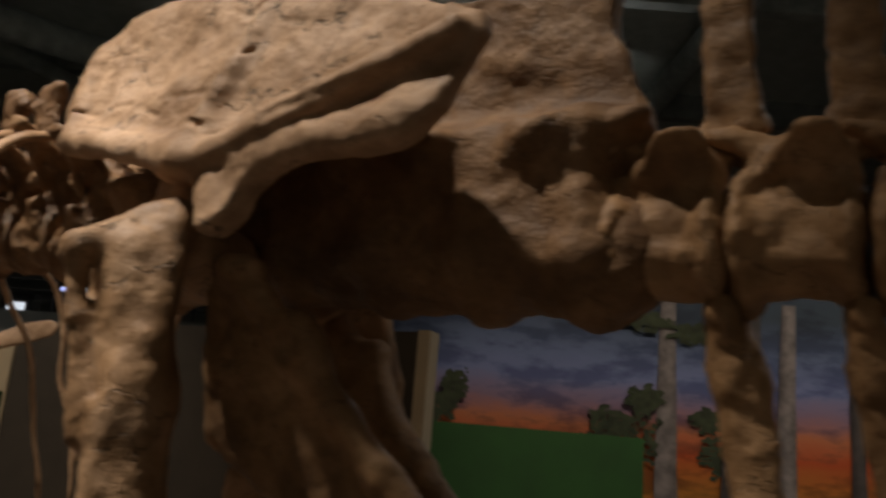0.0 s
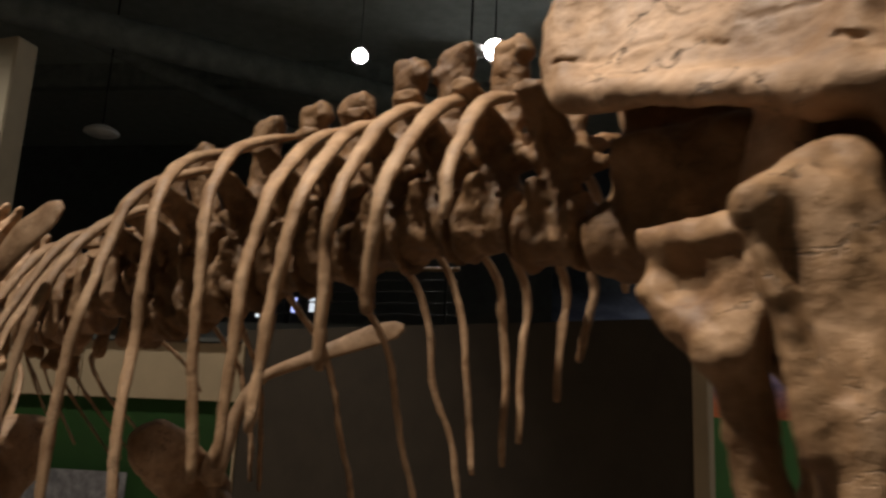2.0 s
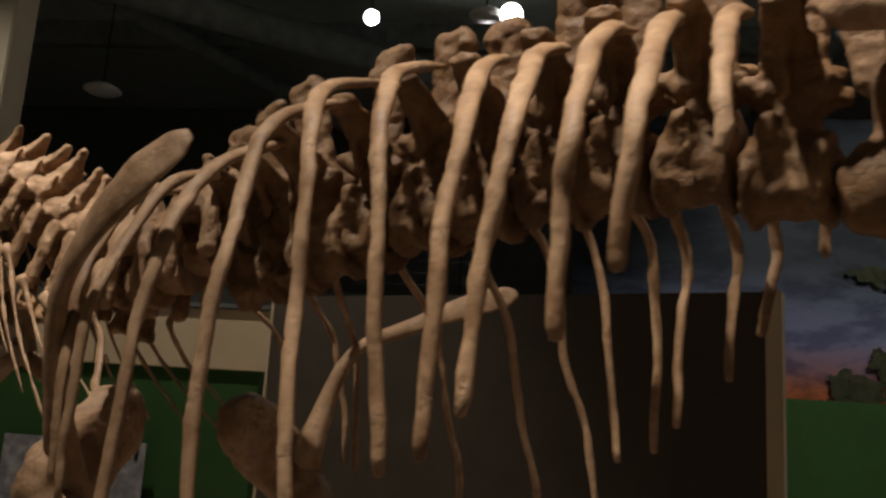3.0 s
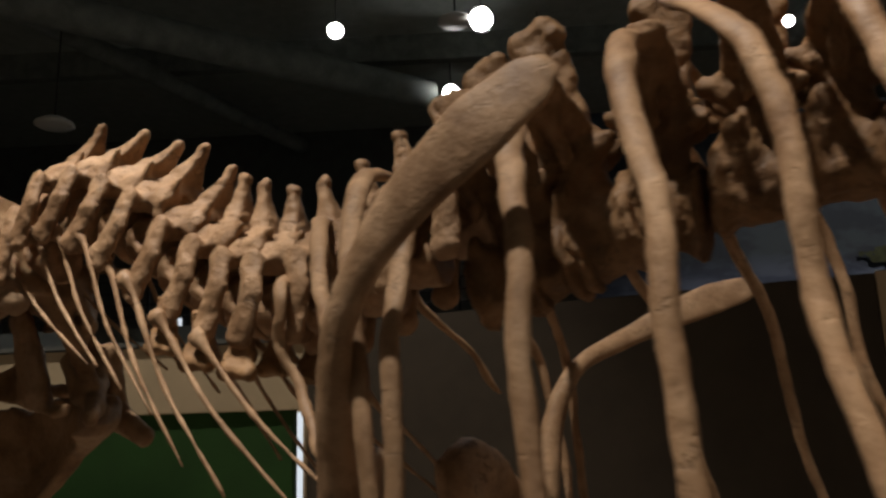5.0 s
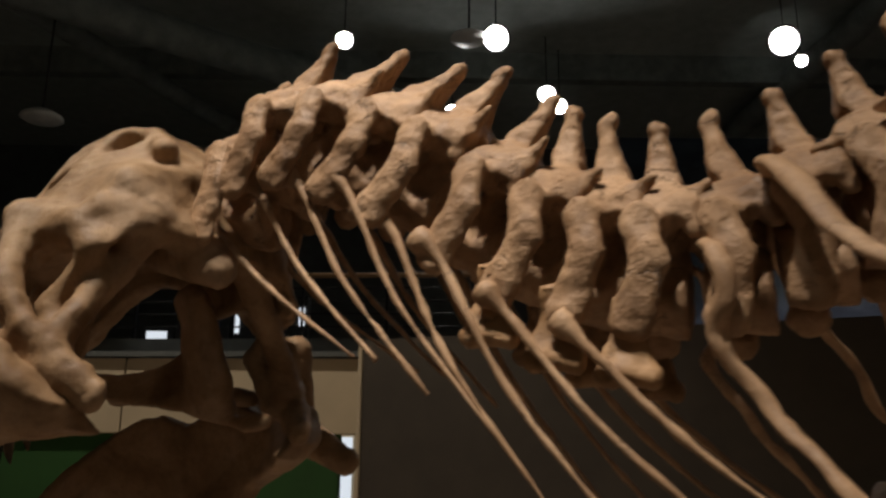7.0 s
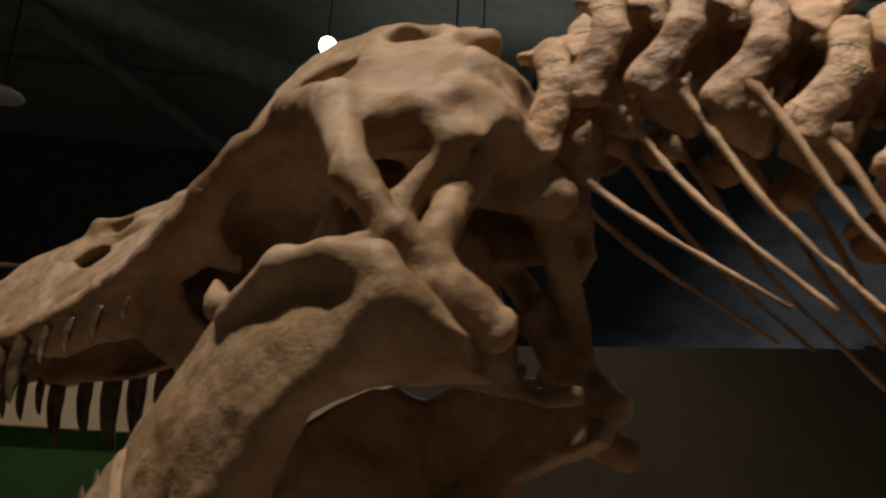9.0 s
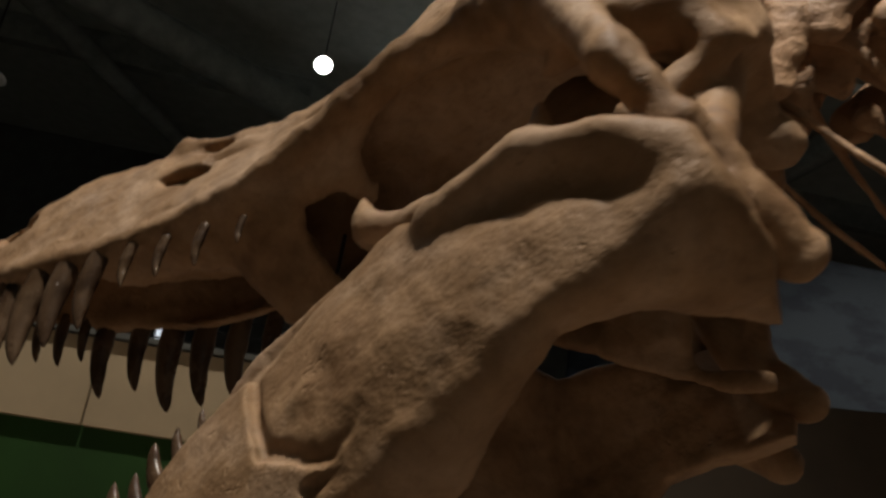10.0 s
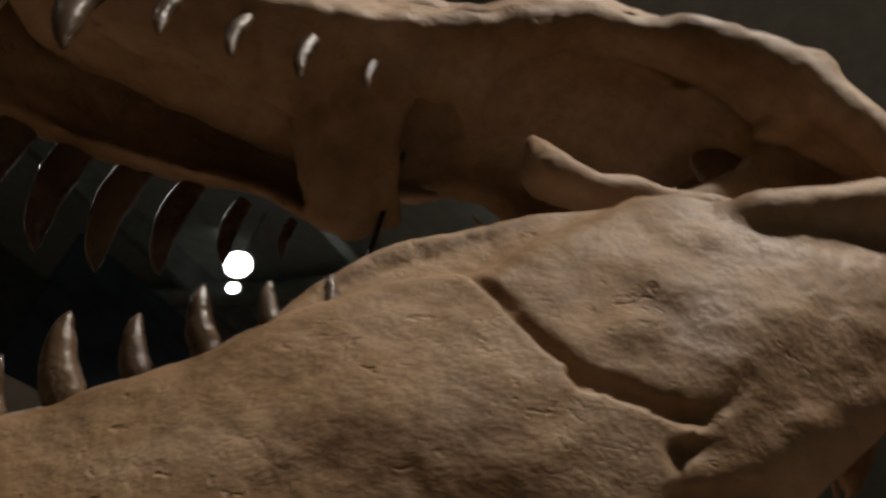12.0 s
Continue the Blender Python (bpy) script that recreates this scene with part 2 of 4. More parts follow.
def spline(pts, n):
    """Catmull-Rom through rows of numbers, n steps a span."""
    p = np.array(pts, float)
    p = np.concatenate([[2 * p[0] - p[1]], p, [2 * p[-1] - p[-2]]])
    out = []
    for i in range(1, len(p) - 2):
        for t in np.arange(n) / n:
            a, b, c, d = p[i - 1:i + 3]
            out.append(0.5 * (2 * b + (c - a) * t + (2 * a - 5 * b + 4 * c - d) * t * t + (3 * b - a - 3 * c + d) * t ** 3))
    return np.array(out + [p[-2]])


def tube(path, ra, rb, side, sides=12):
    """A closed tube along a path with radii ra (towards `side`) and rb (across it) at each point."""
    path = np.asarray(path)
    tan = np.gradient(path, axis=0)
    tan /= np.linalg.norm(tan, axis=1)[:, None]
    verts = []
    for p, t, a, b in zip(path, tan, ra, rb):
        u = np.array(side) - t * (np.array(side) @ t)
        u /= np.linalg.norm(u)
        w = np.cross(t, u)
        for k in range(sides):
            c = 2 * math.pi * k / sides
            verts.append(p + u * math.cos(c) * a + w * math.sin(c) * b)
    m, s = len(path), sides
    faces = [(i * s + k, i * s + (k + 1) % s, (i + 1) * s + (k + 1) % s, (i + 1) * s + k) for i in range(m - 1) for k in range(s)]
    verts += [path[0] - tan[0] * ra[0] * 0.4, path[-1] + tan[-1] * ra[-1] * 0.4]
    faces += [(m * s, (k + 1) % s, k) for k in range(s)] + [(m * s + 1, (m - 1) * s + k, (m - 1) * s + (k + 1) % s) for k in range(s)]
    return np.array(verts), faces


def part(name, me, material, parent=None, m=None, label=""):
    ob = new(name, me)
    if not me.materials:
        me.materials.append(material)
    if parent is not None:
        ob.parent = parent
        ob.matrix_parent_inverse = parent.matrix_basis.inverted()
    if m is not None:
        ob.matrix_basis = m
    if label:
        ob["label"] = label
    return ob


def thing(name, place, label, category, group="", kind=""):
    ob = new(name)
    ob.empty_display_size = 0.2
    ob.matrix_basis = Matrix.Translation(place)
    return tagged(ob, label, category, group, kind)


def slab(name, corners, material, bevel=0.01, parent=None, label=""):
    """A box from lo to hi, or a turned box: corners = (centre, half sizes, turn about z)."""
    c, h, turn = corners
    bm = bmesh.new()
    bmesh.ops.create_cube(bm, size=2.0)
    bmesh.ops.scale(bm, vec=h, verts=bm.verts)
    if bevel:
        bmesh.ops.bevel(bm, geom=bm.edges[:], offset=min(bevel, min(h) * 0.45), segments=2, affect="EDGES")
    bmesh.ops.transform(bm, matrix=Matrix.Translation(c) @ Matrix.Rotation(turn, 4, "Z"), verts=bm.verts)
    me = bpy.data.meshes.new(name)
    bm.to_mesh(me)
    bm.free()
    return part(name, me, material, parent, None, label)


# ---- hall ----
tagged(slab("floor", ((-2, 6, -0.1), (20, 20, 0.1), 0), FLOOR, 0), "dark brown carpeted museum hall floor", "floor", kind="structure")
tagged(slab("ceiling", ((-2, 6, 11.2), (20, 20, 0.2), 0), CEIL, 0), "black painted high hall ceiling", "ceiling", kind="structure")
for nm, c, h in (("wall_north", (-2, 25.9, 5.5), (20, 0.15, 5.5)), ("wall_south", (-2, -13.9, 5.5), (20, 0.15, 5.5)),
                 ("wall_west", (-21.9, 6, 5.5), (0.15, 19.7, 5.5)), ("wall_east", (17.9, 6, 5.5), (0.15, 19.7, 5.5))):
    tagged(slab(nm, (c, h, 0), WALL, 0), "plain dark slate hall wall", "wall", kind="structure")
# free-standing dark partition with a pale end post
def board(name, a, b, z0, z1, thick, material, parent=None, label="", bevel=0.006):
    a, b = Vector(a), Vector(b)
    mid, d = (a + b) / 2, b - a
    return slab(name, ((mid.x, mid.y, (z0 + z1) / 2), (d.length / 2, thick / 2, (z1 - z0) / 2), math.atan2(d.y, d.x)), material, bevel, parent, label)


partition = thing("partition", (-2.2, 7.5, 0), "dark brown free-standing exhibition partition with cream edges", "partition", kind="structure")
board("panel", (-0.24, 6.80), (-4.24, 8.30), 0.0, 2.66, 0.16, PANEL, partition)
board("end_post", (-0.235, 6.798), (-0.135, 6.760), 0.0, 2.67, 0.20, CREAM, partition, "cream painted end post")
board("edge_trim", (-4.245, 8.302), (-4.275, 8.313), 0.0, 2.665, 0.18, CREAM, partition, "thin cream edge trim")

# low green wall with cream boards along its top
green_wall = thing("green_wall", (-7.0, 8.9, 0), "dark green display wall with cream boards on top", "wall", kind="structure")
board("green_panel", (-4.46, 8.61), (-12.0, 9.0), 0.0, 1.98, 0.12, GREEN, green_wall)
for i in range(5):
    x0, x1 = -4.2 - 1.98 * i, -4.2 - 1.98 * (i + 1) + 0.012
    board("cream_board", (x0, 8.55 + (-4.2 - x0) * 0.05), (x1, 8.55 + (-4.2 - x1) * 0.05), 1.97, 2.55, 0.14, CREAM, green_wall)
board("ledge", (-4.2, 8.58), (-12.0, 8.98), 2.555, 2.60, 0.3, WALL, green_wall, "grey ledge on top of the boards")

# low green barrier before the mural
tagged(board("green_barrier", (-0.6, 11.4), (2.75, 11.9), 0.0, 2.12, 0.12, GREEN), "dark green painted low display barrier", "barrier", kind="structure")

# sunset mural, a gently curved backdrop
mural = thing("mural", (3.0, 13.0, 0), "curved painted backdrop of a sunset sky with trees", "mural", kind="structure")
vs, fs = [], []
for i in range(41):
    a = i / 40
    x = -1.4 + 14.4 * a
    y = 13.4 - 0.05 * max(0.0, x - 3.1) ** 2
    for z in (0.0, 6.4):
        vs.append((x, y, z))
        vs.append((x, y + 0.08, z))
for i in range(40):
    o = 4 * i
    fs += [(o, o + 4, o + 6, o + 2), (o + 1, o + 3, o + 7, o + 5), (o + 2, o + 6, o + 7, o + 3), (o, o + 1, o + 5, o + 4)]
me = to_mesh("backdrop", np.array(vs), fs)
part("backdrop", me, MURAL, mural)


def painted_tree(x, y, width, top, material, lean=0.0):
    pts = spline([(x - lean, 0.0, width * 1.3), (x - lean * 0.5, 1.6, width), (x, 3.0, width * 0.9), (x + lean, top, width * 0.7)], 8)
    v = [(px + sgn * w / 2 * (1 + 0.08 * noise.noise((px * 3, z * 2, sgn))), y, z) for px, z, w in pts for sgn in (-1, 1)]
    v += [(a, b - 0.012, c) for a, b, c in v]
    n = len(pts)
    f = []
    for i in range(n - 1):
        o = 2 * i
        q = o + 2 * n
        f += [(q, q + 1, q + 3, q + 2), (o, o + 2, q + 2, q), (o + 1, q + 1, q + 3, o + 3)]
    part("painted_trunk", to_mesh("painted_trunk", np.array(v), f), material, mural)


def painted_crown(cx, y, cz, w, h, seed, count=420):
    rng = random.Random(seed)
    v, f = [], []
    for k in range(count):
        a, r = rng.uniform(0, 6.28), math.sqrt(rng.random())
        r *= 0.75 + 0.6 * noise.noise((math.cos(a) * 2.2 + seed * 7.0, math.sin(a) * 2.2, seed * 3.0))
        x, z, s = cx + math.cos(a) * r * w * 1.15, cz + math.sin(a) * r * h * 1.15, rng.uniform(0.012, 0.045)
        o, yy = len(v), y - rng.uniform(0.002, 0.02)
        m = 6
        for j in range(m):
            b = 6.28 * j / m
            q = s * rng.uniform(0.5, 1.2)
            v.append((x + math.cos(b) * q * 1.3, yy, z + math.sin(b) * q))
        f.append(tuple(range(o, o + m)))
    part("painted_foliage", to_mesh("painted_foliage", np.array(v), f), LEAF, mural)


for x, w, top, mat, lean in ((3.45, 0.34, 4.4, TRUNK, 0.0), (4.65, 0.75, 4.6, TRUNK_DARK, 0.02), (5.25, 0.30, 4.4, TRUNK, 0.05), (6.2, 0.22, 4.4, TRUNK_DARK, 0.0),
                             (7.4, 0.5, 4.6, TRUNK, -0.1)):
    painted_tree(x, 13.4 - 0.05 * max(0.0, x - 3.1) ** 2 - 0.03, w, top, mat, lean)
for i, (cx, cz, w, h) in enumerate(((2.3, 1.9, 0.55, 0.35), (2.55, 2.35, 0.38, 0.28), (2.95, 2.15, 0.45, 0.5), (3.1, 2.75, 0.3, 0.22), (0.1, 2.75, 0.22, 0.3), (-0.1, 2.45, 0.3, 0.25), (3.1, 4.0, 0.5, 0.16), (3.9, 3.85, 0.45, 0.2),
                                     (4.3, 2.0, 0.4, 0.4), (4.1, 2.5, 0.3, 0.2), (1.9, 1.75, 0.35, 0.2), (5.7, 2.2, 0.3, 0.5), (6.6, 2.6, 0.4, 0.3))):
    painted_crown(cx, 13.33, cz, w, h, i, 330)

# upper gallery far behind: slab, railing and lit showcases
gallery = thing("gallery", (-6.0, 15.0, 0), "upper gallery with dark balustrade and wooden handrail", "gallery", kind="structure")
board("parapet", (-2.9, 14.4), (-16.0, 15.2), 2.2, 3.55, 0.3, WALL, gallery)
for z, r, mat in ((4.55, 0.04, WOOD), (4.35, 0.012, STEEL), (4.15, 0.012, STEEL), (3.95, 0.012, STEEL), (3.75, 0.012, STEEL)):
    p = np.array([(-3.0 - 13 * k / 12, 14.4 + 0.8 * k / 12, z) for k in range(13)])
    v, f = tube(p, np.full(13, r), np.full(13, r), (0, 0, 1), 8)
    part("handrail" if mat is WOOD else "rail", to_mesh("handrail", v, f), mat, gallery)
for k in range(10):
    board("baluster", (-3.2 - 1.3 * k, 14.41 + 0.08 * k), (-3.24 - 1.3 * k, 14.413 + 0.08 * k), 3.5, 4.56, 0.04, STEEL, gallery, bevel=0.004)
for x, y, z0, z1, w, mat in ((-6.06, 15.9, 3.98, 4.30, 0.10, WHITE_GLOW), (-6.42, 15.9, 3.95, 4.25, 0.10, COOL), (-6.85, 15.9, 4.50, 4.62, 0.26, COOL), (-7.15, 15.9, 3.85, 4.25, 0.07, WHITE_GLOW), (-7.5, 15.9, 4.16, 4.24, 0.24, COOL), (-8.6, 16.2, 3.70, 3.92, 0.35, WHITE_GLOW)):
    case = thing("showcase", (x, y, z0), "dark upright showcase lit from inside with cool light", "showcase", "showcases on the gallery")
    board("case_body", (x - w * 0.9, y + 0.25), (x + w * 0.9, y + 0.25), 3.5, z1 + 0.2, 0.3, STEEL, case)
    board("light_panel", (x - w / 2, y + 0.07), (x + w / 2, y + 0.07), z0, z1, 0.04, mat, case, "cool glowing light panel")
tagged(board("gallery_floor", (-2.9, 17.0), (-16.0, 17.6), 3.3, 3.49, 5.0, WALL), "dark upper gallery floor slab", "floor", kind="structure")

# upright glowing strip beside the partition, added in place of a lit gap there
strip = thing("lit_gap", (-4.58, 9.6, 0), "narrow glowing white strip standing in for a lit gap", "light box")
board("box", (-4.72, 9.66), (-4.44, 9.66), 0.0, 2.0, 0.06, CREAM, strip)
board("gap_glow", (-4.68, 9.61), (-4.47, 9.61), 0.1, 1.98, 0.02, WHITE_GLOW, strip, "white glowing face in place of light from the gap")

# picture panel on the green wall
sign = thing("picture_panel", (-6.1, 8.45, 0.2), "grey printed picture panel with a dark spot on the green wall", "sign")
m, nt, bsdf = nodes_of("grey_print")
tc = nt.nodes.new("ShaderNodeTexCoord")
vo = add(nt, "ShaderNodeTexVoronoi", Scale=7.0)
nz = add(nt, "ShaderNodeTexNoise", Scale=11.0, Detail=6.0)
nt.links.new(tc.outputs["Object"], vo.inputs["Vector"])
nt.links.new(tc.outputs["Object"], nz.inputs["Vector"])
col = mixc(nt, 0.7, ramp(nt, nz.outputs[0], [(0.35, (0.10, 0.10, 0.11)), (0.65, (0.55, 0.55, 0.58))]).outputs[0], vo.outputs["Distance"], "MULTIPLY")
nt.links.new(mixc(nt, 0.45, col, (0.32, 0.33, 0.36)), bsdf.inputs["Base Color"])
bsdf.inputs["Roughness"].default_value = 0.35
board("print", (-6.95, 8.52), (-5.45, 8.44), 0.2, 1.24, 0.02, m, sign)
board("marker", (-5.56, 8.43), (-5.52, 8.428), 1.08, 1.19, 0.012, STEEL, sign, "small dark marker")

# tall cream column
column = tagged(board("column", (-10.6, 12.2), (-10.08, 12.1), 0.0, 7.84, 0.45, CREAM, bevel=0.02), "tall cream painted square column", "column", kind="structure")

# ceiling: beams, ducts, spots
for k, (y, z) in enumerate(((9.0, 10.6), (14.0, 10.5), (19.5, 10.6))):
    tagged(board("beam", (-20, y), (16, y + 0.6), z - 0.25, z + 0.45, 0.3, DUCT), "dark painted ceiling beam", "beam", "ceiling beams", "structure")
for k, (x0, y0, x1, y1, z, r) in enumerate(((-18, 9.5, -4, 20, 9.6, 0.35), (-16, 5, -8, 24, 9.9, 0.22), (6, 4, 4, 24, 10.4, 0.3))):
    p = np.array([(x0 + (x1 - x0) * i / 20, y0 + (y1 - y0) * i / 20, z) for i in range(21)])
    rr = r * (1 + 0.05 * (np.arange(21) % 4 == 0))
    v, f = tube(p, rr, rr, (0, 0, 1), 16)
    tagged(part("air_duct", to_mesh("air_duct", v, f), DUCT), "dark round ceiling air duct", "duct", "ceiling ducts", "structure")


def lamp_fixture(place, target, radius=0.2):
    th = thing("ceiling_spotlight", place, "black ceiling spotlight can, switched on", "spotlight", "ceiling spotlights")
    aim = look(place, target)
    n = 20
    prof = ((radius * 0.25, 0.55), (radius * 1.05, 0.5), (radius * 1.2, 0.1), (radius * 1.25, -0.08), (radius * 1.12, -0.08), (radius * 1.0, 0.02))
    v = [(r * math.cos(6.2832 * k / n), r * math.sin(6.2832 * k / n), z) for r, z in prof for k in range(n)]
    f = [(i * n + k, i * n + (k + 1) % n, (i + 1) * n + (k + 1) % n, (i + 1) * n + k) for i in range(len(prof) - 1) for k in range(n)]
    part("can", to_mesh("can", np.array(v), f, where=lambda q: np.array([aim @ Vector(a) for a in q])), STEEL, th)
    v = [(0, 0, -0.03)] + [(radius * 1.02 * math.cos(6.2832 * k / n), radius * 1.02 * math.sin(6.2832 * k / n), 0.0) for k in range(n)]
    part("lens", to_mesh("lens", np.array(v), [(0, 1 + (k + 1) % n, 1 + k) for k in range(n)], where=lambda q: np.array([aim @ Vector(a) for a in q])), LAMP, th, label="glowing white lens")
    x, y, z = place
    p = np.array([(x, y, z + 0.2), (x, y, 10.0), (x, y, 11.0)])
    v, f = tube(p, np.full(3, 0.014), np.full(3, 0.014), (1, 0, 0), 8)
    part("stem", to_mesh("stem", v, f), STEEL, th)


HEART = (-3.0, 2.0, 1.5)
for place, r in (((-5.6, 16.5, 9.6), 0.19), ((-2.70, 16.37, 9.6), 0.28), ((-3.49, 19.95, 9.6), 0.24), ((-1.43, 18.87, 9.6), 0.22), ((-1.06, 19.5, 9.6), 0.20), ((2.80, 16.4, 9.6), 0.32), ((3.46, 17.2, 9.6), 0.14),
                 ((11.95, 12.2, 9.6), 0.22), ((11.35, 12.8, 9.4), 0.12)):
    lamp_fixture(place, HEART, r * 0.78)

for k, (x, y, z) in enumerate(((-10.68, 15.5, 7.54), (-3.21, 16.42, 9.62))):
    n = 24
    prof = ((0.02, 0.12), (0.2, 0.10), (0.34, 0.02), (0.36, -0.02), (0.3, -0.06), (0.02, -0.08))
    v = [(x + r * math.cos(6.2832 * j / n), y + r * math.sin(6.2832 * j / n), z + q) for r, q in prof for j in range(n)]
    f = [(i * n + (j + 1) % n, i * n + j, (i + 1) * n + j, (i + 1) * n + (j + 1) % n) for i in range(5) for j in range(n)]
    th = thing("ceiling_dish", (x, y, z), "round white ceiling dish lamp, switched off", "lamp", "ceiling dishes")
    part("dish", to_mesh("dish", np.array(v), f), WHITE, th)
    tv, tf = tube(np.array([(x, y, z + 0.1), (x, y, 9.9), (x, y, 11.0)]), np.full(3, 0.02), np.full(3, 0.02), (1, 0, 0), 8)
    part("stem", to_mesh("stem", tv, tf), STEEL, th)

# ---- the skeleton ----
# Midline of the animal on plan, tail to head, as smooth arc; s runs along it, l to its left, h is height.
MID = spline([(2.89, 0.29), (1.6, 0.985), (0.33, 1.667), (-0.495, 2.162), (-1.336, 2.657), (-2.26, 3.127), (-2.888, 3.366), (-3.465, 3.597), (-4.04, 3.845), (-5.2, 4.34)], 30)
ARC = np.concatenate([[0], np.cumsum(np.hypot(*np.diff(MID, axis=0).T))])
ARC -= np.interp(0.0, -MID[:, 0], ARC)


def mid_at(s):
    return np.stack([np.interp(s, ARC, MID[:, 0]), np.interp(s, ARC, MID[:, 1])], -1)


def shift(s):
    """How far the trunk's middle lies to the right of that arc."""
    return np.interp(s, [2.0, 3.2], [-0.10, 0.0])


def place(q):
    """Points (s, l, h) into the world."""
    q = np.atleast_2d(np.asarray(q, float))
    p, t = mid_at(q[:, 0]), mid_at(q[:, 0] + 0.08) - mid_at(q[:, 0] - 0.08)
    t /= np.linalg.norm(t, axis=1)[:, None]
    return np.column_stack([p[:, 0] - t[:, 1] * q[:, 1], p[:, 1] + t[:, 0] * q[:, 1], q[:, 2]])


def at_spine(s, h, pitch=0.0, scale=1.0):
    """Local frame on the spine: x to the head, y to the left, z up."""
    o, a, b = place([(s, shift(s), h)])[0], mid_at(s - 0.08), mid_at(s + 0.08)
    yaw = math.atan2(*(b - a)[::-1])
    return Matrix.Translation(o) @ Matrix.Rotation(yaw, 4, "Z") @ Matrix.Rotation(-radians(pitch), 4, "Y") @ Matrix.Scale(scale, 4)


rex = thing("dinosaur_skeleton", place([(0.6, -0.1, 0.0)])[0], "mounted tan-brown fossil skeleton of a large meat-eating dinosaur", "skeleton")


def dorsal(p, height, v):
    r = random.Random(v)
    y = np.abs(p[:, 1])
    q = np.column_stack([p[:, 0], y, p[:, 2]])
    d = rod(p, (-0.085, 0, 0), (0.085, 0, 0), 0.085, 0.085)
    d = np.maximum(d, np.abs(p[:, 0]) - 0.092)
    for x in (-0.082, 0.082):
        d = smin(d, np.maximum(ball(p, (x, 0, 0), (0.03, 0.108, 0.112)), np.abs(p[:, 0]) - 0.095), 0.02)
    d = smin(d, rod(p, (0, 0, 0.06), (0, 0, 0.2), 0.06, 0.05, (1, 1, 1)), 0.03)
    d = smin(d, rod(q, (-0.005, 0.03, 0.25), (-0.02, 0.24, 0.35), 0.040, 0.026, (0.55, 1, 1.25)), 0.03)
    d = smin(d, rod(q, (0.0, 0.05, 0.10), (-0.01, 0.17, 0.30), 0.016, 0.014, (0.8, 1, 1)), 0.02)
    d = smin(d, rod(p, (0, 0, 0.15), (0, 0, 0.3), 0.05, 0.045), 0.03)
    d = smin(d, rod(q, (0.03, 0.05, 0.05), (0.035, 0.085, 0.12), 0.035, 0.025), 0.03)
    d = smin(d, rod(q, (0.05, 0.04, 0.21), (0.10, 0.05, 0.23), 0.03, 0.022), 0.03)
    d = smin(d, rod(q, (-0.05, 0.04, 0.20), (-0.10, 0.045, 0.215), 0.03, 0.022), 0.03)
    d = smin(d, rod(p, (-0.01, 0, 0.26), (-0.015, 0, height - 0.06), 0.060, 0.070, (1, 2.6, 1)), 0.03)
    d = smin(d, rod(p, (-0.05, 0, height - 0.045), (0.02, 0, height - 0.035), 0.036, 0.034, (1, 1.2, 1)), 0.02)
    for k in range(5):
        c = (r.uniform(-0.07, 0.05), r.uniform(-0.02, 0.02), height + r.uniform(-0.09, 0.01))
        d = smin(d, ball(p, c, (0.024, 0.02, 0.024)), 0.02)
    d = smax(d, -ball(q, (-0.03, 0.085, 0.135), (0.045, 0.05, 0.05)), 0.02)
    return smax(d, -ball(q, (0.0, 0.115, 0.0), (0.045, 0.05, 0.045)), 0.03)


def caudal(p, v):
    y = np.abs(p[:, 1])
    q = np.column_stack([p[:, 0], y, p[:, 2]])
    d = np.maximum(rod(p, (-0.12, 0, 0), (0.12, 0, 0), 0.105, 0.105), np.abs(p[:, 0]) - 0.118)
    for x in (-0.10, 0.10):
        d = smin(d, np.maximum(ball(p, (x, 0, 0), (0.045, 0.138, 0.142)), np.abs(p[:, 0]) - 0.12), 0.03)
    d = smin(d, rod(p, (-0.02, 0, 0.1), (-0.02, 0, 0.2), 0.075, 0.06), 0.04)
    d = smin(d, rod(q, (-0.02, 0.05, 0.15), (-0.05, 0.15, 0.20), 0.05, 0.028, (0.6, 1, 1.5)), 0.04)
    d = smin(d, rod(q, (0.04, 0.03, 0.2), (0.15, 0.045, 0.245), 0.035, 0.022), 0.03)
    d = smin(d, smax(poly(p[:, 0], p[:, 2], [(-0.04, 0.18), (-0.075, 0.30), (-0.07, 0.60), (-0.18, 0.59), (-0.185, 0.36), (-0.21, 0.25), (-0.17, 0.18)]), np.abs(p[:, 1]) - 0.022, 0.02), 0.03)
    return smax(d, -ball(q, (0.0, 0.15, 0.01), (0.06, 0.06, 0.06)), 0.03)


